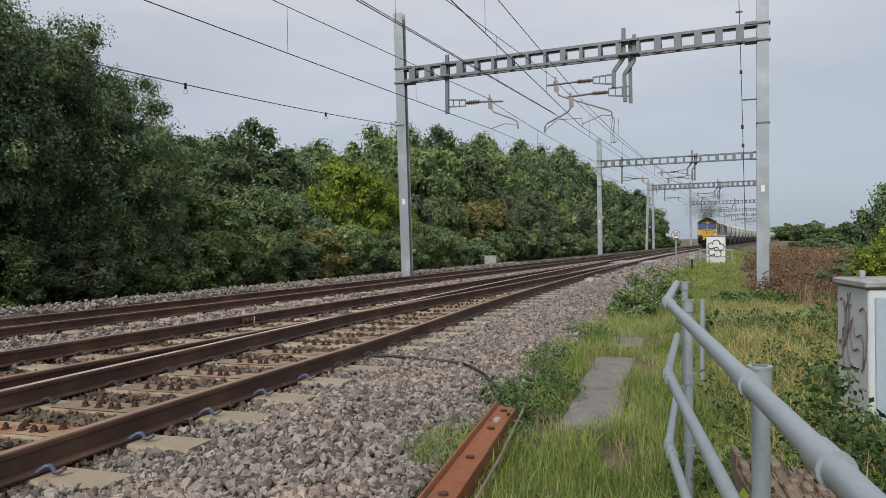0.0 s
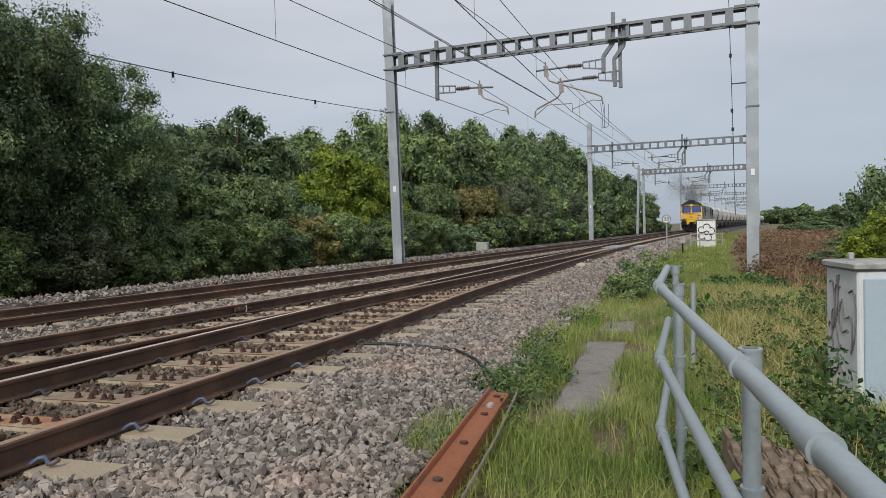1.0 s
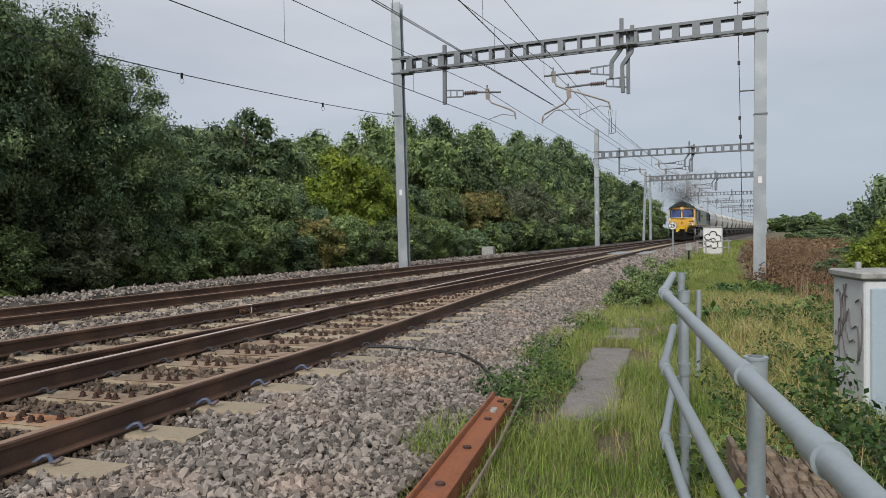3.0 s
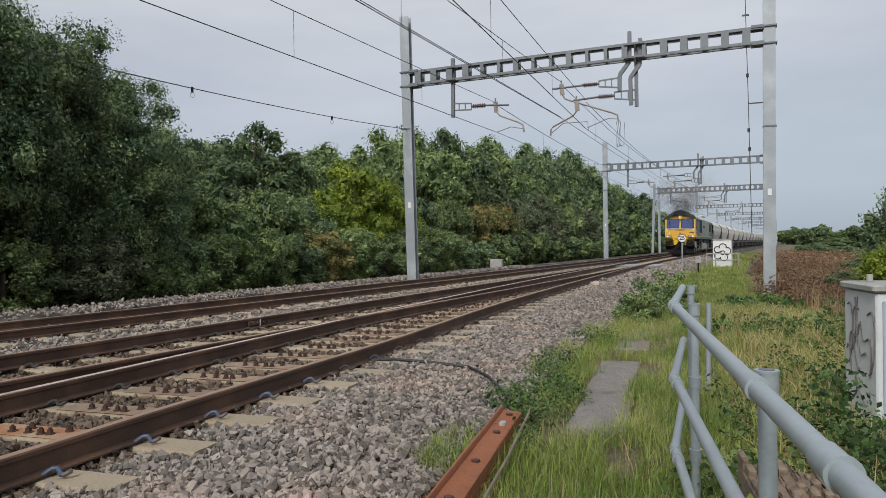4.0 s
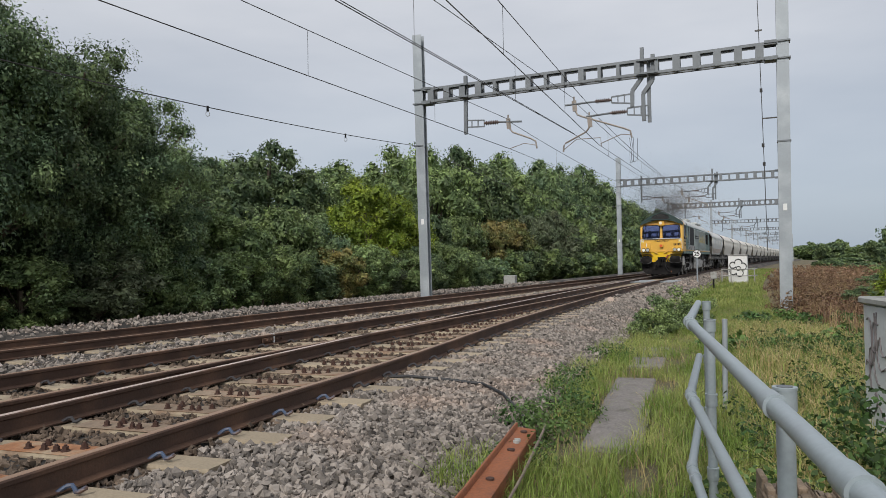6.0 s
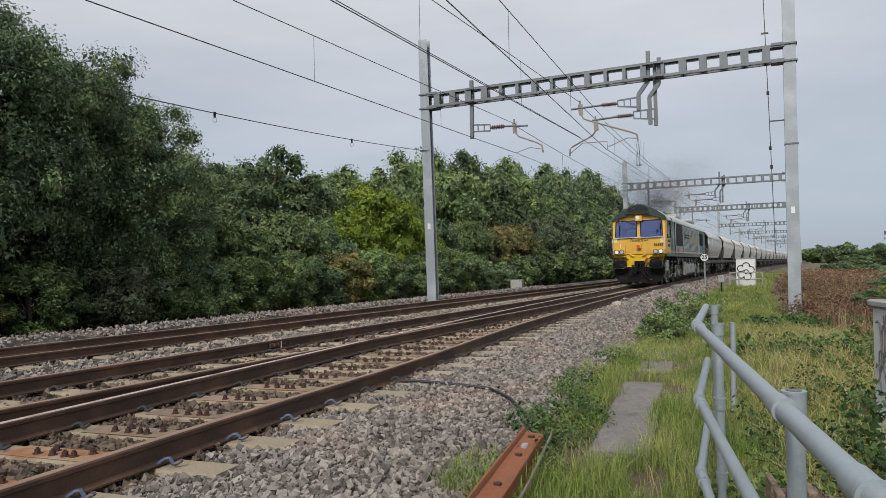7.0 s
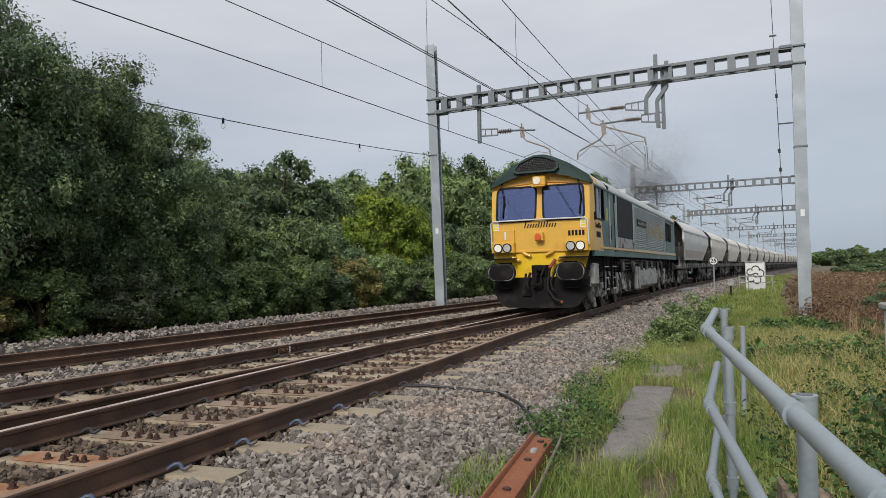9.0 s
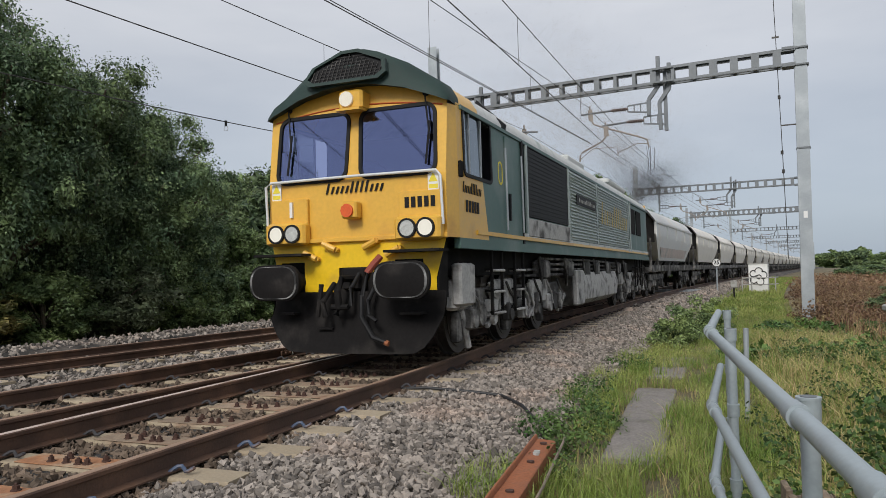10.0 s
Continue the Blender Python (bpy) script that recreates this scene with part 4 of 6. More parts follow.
        part("door_handle", Mesh().box(sx * 1.34 - 0.015, sx * 1.34 + 0.015, 2.3, 2.36, 1.85, 2.25, bevel=0.006), M_BLACK, dr)
        gri = part("radiator_grille", Mesh().box(sx * 1.30 - 0.03, sx * 1.30 + 0.012, 3.35, 6.35, 1.98, 3.12, bevel=0.01), M_BLACK, lo, "large black radiator grille")
        ln = Mesh()
        for k in range(16):
            ln.box(sx * 1.313 - 0.006, sx * 1.313 + 0.006, 3.4, 6.3, 2.02 + k * 0.068, 2.04 + k * 0.068)
        part("grille_slat", ln, M_BLACK, gri)
        part("dusty_ledge", Mesh().box(sx * 1.31 - 0.03, sx * 1.31 + 0.03, 3.35, 6.35, 1.66, 1.95, bevel=0.01), M_DUSTY, lo)
        for y0, y1 in ((6.5, 9.35), (9.5, 14.5)):
            lv = part("louvre_panel", Mesh().box(sx * 1.29 - 0.02, sx * 1.29 + 0.02, y0, y1, 1.72, 3.14), M_LOUVRE, lo, "grey louvred body panel")
            for k in range(20):
                z = 1.76 + k * 0.068
                sl = Mesh()
                q = [(sx * 1.31, z), (sx * 1.345, z + 0.008), (sx * 1.345, z + 0.02), (sx * 1.31, z + 0.052)]
                sl.loft([[(x, y0 + 0.04, zz) for x, zz in q], [(x, y1 - 0.04, zz) for x, zz in q]])
                part("slat", sl, M_LOUVRE, lv)
        plate = part("nameplate", Mesh().box(sx * 1.352 - 0.008, sx * 1.352 + 0.008, 7.0, 9.1, 2.46, 2.68, bevel=0.004), M_BLACK, lo, "dark cast nameplate")
        text_bars(plate, "lettering", 7.15, 8.95, 2.52, 0.10, 12, lambda y, z, d: Vector((sx * (1.362 + d), y, z)), M_LID)
        text_bars(lo, "logo_band", 9.8, 14.2, 2.22, 0.55, 12, lambda y, z, d: Vector((sx * (1.340 + d), y, z)), M_FADED_YELLOW, 0.08)
        rw = Mesh().box(sx * 1.30 - 0.02, sx * 1.30 + 0.01, 15.2, 16.2, 2.2, 3.0, bevel=0.02)
        rw.box(sx * 1.30 - 0.02, sx * 1.30 + 0.01, 16.5, 17.6, 2.2, 3.0, bevel=0.02)
        part("rear_window", rw, M_SOOT_SHADE, lo)
        stripe = Mesh().box(sx * 1.318 - 0.012, sx * 1.318 + 0.012, 0.9, 19.4, 1.59, 1.645)
        part("yellow_stripe", stripe, M_YELLOW, lo)
        part("dusty_band", Mesh().box(sx * 1.316 - 0.012, sx * 1.316 + 0.012, 3.1, 19.4, 1.645, 1.70), M_ROOF, lo, "pale dust on the side ledge")
        part("panel_seam", Mesh().box(sx * 1.315 - 0.02, sx * 1.315 + 0.012, 3.06, 3.13, 1.53, 3.16), M_BLACK, lo)
        # flat black strip painted in as the shadow below the roof edge
        part("grille_shadow_strip", Mesh().box(sx * 1.305 - 0.02, sx * 1.305 + 0.012, 3.15, 9.95, 3.125, 3.19), M_BLACK, lo, "black strip painted as shadow under the roof edge")
        for ya, yb, za, zb_ in ((3.28, 3.36, 1.70, 3.13), (6.33, 6.42, 1.70, 3.13), (9.37, 9.48, 1.70, 3.14), (14.5, 14.62, 1.62, 3.14), (14.95, 15.05, 1.62, 3.14)):
            part("panel_frame", Mesh().box(sx * 1.32 - 0.02, sx * 1.32 + 0.014, ya, yb, za, zb_), M_LOUVRE, lo)
        part("sole_bar", Mesh().box(sx * 1.27 - 0.04, sx * 1.27 + 0.04, 0.3, 19.6, 1.40, 1.53), M_GREEN, lo)
        text_bars(lo, "lettering", 0.40, 1.10, 2.10, 0.14, 12, lambda y, z, d: side(y, z, d), M_BLACK, 0.03)
        text_bars(lo, "number", 0.50, 1.02, 1.86, 0.15, 5, lambda y, z, d: side(y, z, d), M_BLACK)
        em = hoop(rounded(1.98, 2.52, 0.20, 0.34, 0.099), rounded(1.98, 2.52, 0.15, 0.29, 0.074), side, 0.006)
        part("emblem", em, M_LABEL, lo, "pale oval emblem")
        # marker lamp beside corner
        part("side_lamp", Mesh().box(sx * 1.32 - 0.02, sx * 1.32 + 0.02, 0.30, 0.40, 2.28, 2.48, bevel=0.01), M_SOOT_SHADE, lo)
    # roof
    roof = Mesh()
    rr = [[(x, y, z) for x, z in ROOF_FULL] for y in (1.15, 1.4, 1.45, 19.4)]
    roof.loft(rr, closed=False)
    part("roof", roof, M_ROOF, lo, "dusty pale grey roof")
    front_roof = Mesh().loft([[(x, y, z) for x, z in ROOF_FULL] for y in (0.35, 1.15)], closed=False)
    part("roof_front", front_roof, M_YELLOW, lo, "yellow front edge of the roof")
    edge = Mesh()
    for sx in (-1, 1):
        edge.box(sx * 1.29 - 0.03, sx * 1.29 + 0.03, 0.4, 19.4, 3.14, 3.19)
    part("gutter", edge, M_GREEN, lo)
    brow = Mesh()
    k1 = [(x * 1.012, z + 0.012) for x, z in ROOF_FULL]
    k0 = [(x * 1.0, 3.17 + 0.31 * (1 - (x / 1.28) ** 2)) for x, z in ROOF_FULL]
    km = [((a[0] + b[0]) / 2 * 1.01, (a[1] + b[1]) / 2 + 0.01) for a, b in zip(k0, k1)]
    dep = [0.10 + 0.10 * (1 - (x / 1.28) ** 2) for x, z in ROOF_FULL]
    brow.loft([[(x, face_y(z) + 0.05, z + 0.03) for x, z in k0], [(x, 0.10 - e, z) for (x, z), e in zip(k0, dep)], [(x, 0.15 - e, z) for (x, z), e in zip(km, dep)],
               [(x, 0.30 - e, z) for (x, z), e in zip(k1, dep)], [(x, 0.85 - 0.35 * abs(x), z) for x, z in k1]], closed=False)
    part("brow", brow, M_DKGREEN, lo, "dark green roof dome over the windscreens")
    gl = [(-0.52, 3.50), (0.46, 3.50), (0.56, 3.58), (0.52, 3.76), (0.12, 3.95), (-0.12, 3.95), (-0.52, 3.76), (-0.62, 3.57)]
    gf = lambda x, z, d=0.0: Vector((x, -0.10 + (z - 3.48) * 0.32 - d, z))
    part("horn_grille", filled([gl], lambda x, z: gf(x, z, 0.03)), M_BLACK, lo, "black horn grille", False)
    inner = [(x * 0.9, 3.72 + (z - 3.72) * 0.80) for x, z in gl]
    part("grille_frame", hoop(gl, inner, gf, 0.07), M_DKGREEN, lo)
    gm = Mesh()
    for k in range(18):
        x = -0.52 + k * 0.06
        gm.tube([gf(x, 3.55, 0.045), gf(x + 0.04, 3.89 - abs(x + 0.04) * 0.40, 0.045)], 0.005, 4)
    for k in range(7):
        z = 3.59 + 0.045 * k
        gm.tube([gf(-0.5 + 0.05 * k, z, 0.045), gf(0.5 - 0.05 * k, z, 0.045)], 0.004, 4)
    part("mesh", gm, M_UNDER, lo)
    pts = [(1.2 - 0.2 * k, 3.13 + 0.13 * (1 - ((1.2 - 0.2 * k) / 1.28) ** 2)) for k in range(13)]
    part("red_line", Mesh().tube([front(x, z, 0.004) for x, z in pts], 0.010, 4), M_STRIPE, lo)
    # top lamp
    hl = Mesh().box(-0.14, 0.20, -0.10, 0.25, 3.17, 3.42, bevel=0.03)
    hl.box(-0.14, 0.20, -0.16, 0.0, 3.15, 3.18)
    lampbox = part("headlamp_box", hl, M_YELLOW, lo)
    part("headlamp", Mesh().disc((-0.01, -0.10, 3.30), (0, -1, 0), 0.095, 0.03, 20), M_LAMP_TOP, lampbox, "round roof headlamp")
    # lower front
    for cx, on in ((-0.93, (-1.05,)), (0.93, (1.05,))):
        pl = part("lamp_panel", Mesh().box(cx - 0.28, cx + 0.28, -0.05, 0.05, 1.75, 2.10, bevel=0.01), M_YELLOW, lo)
        lb = part("lamp_housing", Mesh().box(cx - 0.30, cx + 0.30, -0.16, 0.0, 1.50, 1.79, bevel=0.03), M_YELLOW, lo, "yellow lamp housing")
        sx = 1 if cx > 0 else -1
        for dx, mt in ((0.12 * sx, M_LAMP_ON), (-0.12 * sx, M_LAMP_OFF)):
            part("lamp", Mesh().disc((cx + dx, -0.155, 1.645), (0, -1, 0), 0.095, 0.025, 20), mt, lb, "round headlamp")
            part("lamp_rim", hoop(rounded(cx + dx, 1.645, 0.24, 0.24, 0.1199), rounded(cx + dx, 1.645, 0.19, 0.19, 0.0949), lambda x, z, d: Vector((x, -0.16 - d, z)), 0.025), M_BLACK, lb)
        part("step", Mesh().box(cx - 0.38, cx + 0.34, -0.30, 0.0, 1.36, 1.39), M_SOOT_SHADE, lo)
    text_bars(lo, "number", 0.72, 1.15, 1.90, 0.13, 5, lambda x, z, d: Vector((x, -0.05 - d, z)), M_BLACK)
    text_bars(lo, "lettering", -0.42, 0.42, 2.14, 0.14, 12, front, M_BLACK, 0.035)
    part("lamp_bracket", Mesh().box(-0.90, -0.86, -0.08, -0.05, 1.86, 2.06), M_WHITE, lo)
    part("socket", Mesh().box(-0.09, 0.12, -0.16, 0.0, 1.80, 2.02, bevel=0.02), M_YELLOW, lo)
    part("socket_cap", Mesh().disc((0.0, -0.16, 1.90), (0, -1, 0), 0.085, 0.03, 10), M_ORANGE, lo, "orange multiple-working socket cap")
    for cx in (-1.14, 1.10):
        w = part("warning_label", Mesh().box(cx - 0.07, cx + 0.07, -0.015, 0.0, 2.10, 2.32), M_WHITE, lo, "electrical warning label")
        t = Mesh()
        t.loft([[(cx - 0.06, -0.018, 2.20), (cx + 0.06, -0.018, 2.20), (cx, -0.018, 2.31)], [(cx - 0.06, -0.016, 2.20), (cx + 0.06, -0.016, 2.20), (cx, -0.016, 2.31)]])
        part("triangle", t, M_LABEL, w)
        part("bar", Mesh().box(cx - 0.06, cx + 0.06, -0.018, -0.015, 2.12, 2.17), M_LABEL, w)
    hr = Mesh()
    hr.tube([(-1.24, -0.07, 1.62), (-1.26, -0.08, 2.28), (-1.20, -0.06, 2.33), (0, -0.05, 2.34), (1.16, -0.06, 2.33), (1.22, -0.08, 2.26), (1.24, -0.07, 1.68)], 0.018, 8)
    part("handrail", hr, M_CABINET, lo, "pale tubular front handrail")
    ledge = Mesh().box(-1.27, 1.27, -0.03, 0.02, 1.52, 1.58, bevel=0.01)
    part("ledge", ledge, M_YELLOW, lo)
    apron = [(-1.24, 1.53), (1.24, 1.53), (1.10, 1.05), (1.10, 0.88), (0.93, 0.88), (0.93, 1.28), (0.55, 1.28), (0.55, 0.86), (0.24, 0.86), (0.24, 1.20), (-0.24, 1.20), (-0.24, 0.86),
             (-0.75, 0.86), (-0.75, 1.28), (-1.10, 1.28), (-1.14, 1.0)]
    part("buffer_beam", filled([list(reversed(apron))], lambda x, z: Vector((x, 0.02, z))), M_YELLOW_LOW, lo, "clean yellow buffer beam", False)
    part("backing", Mesh().box(-1.12, 1.12, 0.04, 0.34, 0.80, 1.52), M_SOOT_SHADE, lo)
    plough = Mesh()
    n = 22
    rows = []
    for i in range(n + 1):
        x = -1.21 + 2.42 * i / n
        bow = 0.16 * (1 - (x / 1.21) ** 2)
        low = 0.15 + 0.42 * max(0.0, (abs(x) - 0.80) / 0.41) ** 2.2
        rows.append([(x, 0.04 - bow, 0.90), (x, 0.0 - bow, 0.62), (x, -0.10 - bow, low), (x, -0.06 - bow, low), (x, 0.10 - bow, 0.88)])
    plough.loft(rows)
    for x0, x1, z in ((-0.42, -0.20, 0.44), (0.72, 1.0, 0.62), (-1.0, -0.75, 0.62)):
        lip = Mesh()
        lip.box(x0, x1, -0.24, -0.05, z, z + 0.025)
        part("step_plate", lip, M_SOOT_SHADE, lo)
    part("snowplough", plough, M_SOOT_SHADE, lo, "black curved snowplough")
    for sx in (-1, 1):
        bf = Mesh()
        cx = sx * 0.865
        bf.tube([(cx, 0.05, 1.03), (cx, -0.44, 1.03)], 0.13, 14)
        ov = rounded(cx, 1.03, 0.72, 0.44, 0.19)
        bf.loft([[(x, -0.44, z) for x, z in ov], [(x, -0.50, z) for x, z in ov], [(cx + (x - cx) * 0.85, -0.52, 1.03 + (z - 1.03) * 0.85) for x, z in ov]])
        part("buffer", bf, M_SOOT_SHADE, lo, "large dark oval buffer")
        part("buffer_wear", hoop(rounded(cx, 1.03, 0.68, 0.40, 0.18), rounded(cx, 1.03, 0.60, 0.33, 0.14), lambda x, z, d: Vector((x, -0.512 - d, z)), 0.006), M_BUFFER_WEAR, lo, "worn pale ring on the buffer face")
    cp = Mesh()
    cp.box(-0.16, 0.16, -0.06, 0.3, 0.92, 1.2, bevel=0.02)
    cp.tube([(0, -0.05, 1.06), (-0.02, -0.30, 1.06), (-0.06, -0.34, 0.92), (-0.05, -0.32, 0.70), (-0.08, -0.34, 0.62)], 0.045, 8)
    cp.tube([(-0.15, -0.32, 0.72), (0.08, -0.32, 0.72)], 0.035, 8)
    cp.tube([(-0.24, -0.1, 1.0), (-0.26, -0.36, 0.78), (-0.22, -0.36, 0.60)], 0.035, 8)
    cp.tube([(-0.28, -0.34, 1.0), (-0.33, -0.36, 0.6)], 0.03, 8)
    part("coupling", cp, M_SOOT_SHADE, lo, "greasy black screw coupling")
    hs = Mesh()
    hs.tube([(0.36, -0.06, 1.28), (0.30, -0.20, 1.12), (0.24, -0.28, 0.85), (0.27, -0.34, 0.60), (0.42, -0.36, 0.36), (0.58, -0.34, 0.30)], 0.032, 8)
    hs.tube([(0.12, -0.10, 1.12), (0.07, -0.22, 0.95), (0.08, -0.28, 0.72)], 0.028, 8)
    hs.tube([(0.42, -0.1, 1.1), (0.33, -0.28, 0.8), (0.36, -0.34, 0.62), (0.46, -0.34, 0.55)], 0.028, 8)
    part("air_hose", hs, M_BLACK, lo, "black air brake hose")
    hk = Mesh()
    hk.tube([(0.40, -0.08, 1.32), (0.34, -0.16, 1.22), (0.28, -0.2, 1.12)], 0.045, 8)
    part("hose_cock", hk, M_RED, lo, "dull red hose cock")
    part("hose_end", Mesh().disc((0.57, -0.34, 0.30), (1, 0, -0.3), 0.034, 0.05, 8), M_RUSTBEAM, lo)
    for cx, cz, a in ((-0.34, 1.47, -25), (0.24, 1.48, 25), (-0.62, 1.36, -25), (0.55, 1.38, 25)):
        dx, dz = math.cos(radians(a)) * 0.10, math.sin(radians(a)) * 0.10
        lugs = Mesh()
        lugs.tube([(cx - dx, -0.05, cz - dz), (cx + dx, -0.05, cz + dz)], 0.04, 8)
        lugs.tube([(cx + dx, -0.05, cz + dz), (cx + dx, 0.06, cz + dz)], 0.03, 6)
        part("lug", lugs, M_YELLOW, lo)
    # cab interior
    ins = Mesh()
    ins.box(-1.22, 1.22, 2.02, 2.06, 1.6, 3.2)
    ins.box(-1.22, 1.22, 0.25, 2.05, 1.56, 1.6)
    ins.box(-1.15, 1.15, 0.3, 0.8, 1.6, 2.25, bevel=0.05)
    ins.box(-0.85, -0.35, 1.2, 1.7, 2.0, 2.75, bevel=0.08)
    ins.box(0.35, 0.85, 1.2, 1.7, 2.0, 2.75, bevel=0.08)
    part("cab_interior", ins, M_INSIDE, lo, "dim cab interior with two seats")
    # underframe, tanks and gear
    uf = Mesh().box(-1.0, 1.0, 0.35, 19.5, 1.05, 1.42)
    for sx in (-1, 1):
        for y in (1.9, 3.0, 16.6, 17.8):
            uf.box(sx * 1.24 - 0.02, sx * 1.24 + 0.02, y - 0.25, y - 0.21, 0.5, 1.42)
            uf.box(sx * 1.24 - 0.02, sx * 1.24 + 0.02, y + 0.21, y + 0.25, 0.5, 1.42)
            for z in (0.52, 0.82, 1.12):
                uf.box(sx * 1.22 - 0.08, sx * 1.22 + 0.04, y - 0.25, y + 0.25, z, z + 0.03)
    part("underframe", uf, M_SOOT_SHADE, lo)
    pp = Mesh()
    for sx in (-1, 1):
        for k, z in enumerate((1.02, 1.12, 1.22, 1.32)):
            pp.tube([(sx * (1.05 + 0.02 * k), 3.6 + k * 0.4, z), (sx * (1.12 + 0.02 * k), 8.5, z), (sx * (1.12 + 0.02 * k), 14.0 - k * 0.5, z - 0.05)], 0.025, 6)
        for y in (4.6, 6.6, 8.4, 9.6, 11.2, 13.0, 14.2):
            pp.box(sx * 1.12 - 0.12, sx * 1.12 + 0.10, y, y + 0.55, 0.95, 1.30, bevel=0.04)
            pp.tube([(sx * 1.2, y - 0.2, 1.35), (sx * 1.2, y - 0.1, 1.0), (sx * 1.15, y + 0.1, 0.8)], 0.03, 6)
    part("pipework", pp, M_UNDER, lo, "grimy pipes and reservoirs")
    rng = random.Random(33)
    for sx in (-1, 1):
        for yc in (3.45, 16.7):
            for k in range(7):
                y = yc - 2.6 + 0.8 * k
                fit = Mesh().box(sx * 1.17 - 0.06, sx * 1.17 + 0.06, y, y + rng.uniform(0.12, 0.34), rng.uniform(0.34, 0.5), rng.uniform(0.62, 0.8), bevel=0.02)
                fit.disc((sx * 1.2, y + 0.1, 0.46), (sx, 0, 0), 0.09, 0.06, 10)
                fit.tube([(sx * 1.2, y, 0.95), (sx * 1.22, y + 0.15, 0.78), (sx * 1.2, y + 0.34, 0.72), (sx * 1.2, y + 0.45, 0.5)], 0.022, 6)
                part("brake_gear", fit, M_DUSTY if k % 2 else M_UNDER, lo, "dusty brake rigging and hangers")
            part("axle_guard", Mesh().box(sx * 1.14 - 0.03, sx * 1.14 + 0.05, yc - 1.5, yc - 0.55, 0.58, 1.0, bevel=0.04), M_DUSTY, lo, "pale dusty bogie side plate")
            part("axle_guard", Mesh().box(sx * 1.14 - 0.03, sx * 1.14 + 0.05, yc + 0.45, yc + 1.55, 0.55, 0.96, bevel=0.04), M_DUSTY, lo, "pale dusty bogie side plate")
        for y in (1.9, 3.0):
            for z in (0.5, 0.8, 1.1):
                part("step_tread", Mesh().box(sx * 1.25 - 0.1, sx * 1.25 + 0.05, y - 0.22, y + 0.22, z, z + 0.035, bevel=0.008), M_DUSTY, lo, "pale worn step")
        part("lifting_bracket", Mesh().box(sx * 1.2 - 0.08, sx * 1.2 + 0.06, 0.42, 0.95, 0.68, 1.22, bevel=0.03), M_DUSTY, lo, "dusty riveted plate behind the cab step")
    tk = Mesh()
    for sx in (-1, 1):
        q = [(sx * 0.5, 0.32), (sx * 1.05, 0.32), (sx * 1.25, 0.45), (sx * 1.28, 0.8), (sx * 1.2, 1.05), (sx * 0.5, 1.05)]
        tk.loft([[(x, y, z) for x, z in q] for y in (8.0, 8.06, 12.4, 12.46)])
        tk.box(sx * 1.2 - 0.05, sx * 1.2 + 0.08, 7.2, 7.9, 0.35, 1.1, bevel=0.03)
    part("fuel_tank", tk, M_DUSTY, lo, "pale dusty fuel tank")
    for yc, ax in ((3.45, (1.38, 3.45, 5.52)), (16.7, (14.63, 16.7, 18.77))):
        bogie(lo, yc, ax, 0.53)
        for y in ax:
            wheelset(lo, y, 0.53)
    # rear end and exhaust housing
    part("rear_end", Mesh().box(-1.26, 1.26, 19.36, 19.44, 1.5, 3.4), M_YELLOW, lo)
    rear = Mesh().loft([[(x, 19.40, z - 0.01) for x, z in ROOF_FULL], [(x, 19.46, z - 0.01) for x, z in ROOF_FULL]])
    part("rear_dome", rear, M_DKGREEN, lo)
    part("exhaust_housing", Mesh().box(-0.5, 0.5, 10.2, 12.2, 3.85, 4.05, bevel=0.04), M_ROOF, lo)
    part("fan_housing", Mesh().box(-0.7, 0.7, 15.0, 18.6, 3.8, 3.98, bevel=0.05), M_ROOF, lo)
    for sx in (-1, 1):
        fins = Mesh()
        a = [(sx * 1.27, 2.2, 3.16), (sx * 1.30, 2.2, 3.29), (sx * 0.86, 2.3, 3.70), (sx * 0.82, 2.3, 3.62)]
        fins.loft([a, [(x, y + 0.18, z) for x, y, z in a]])
        part("roof_band", fins, M_BLACK, lo)
    return lo


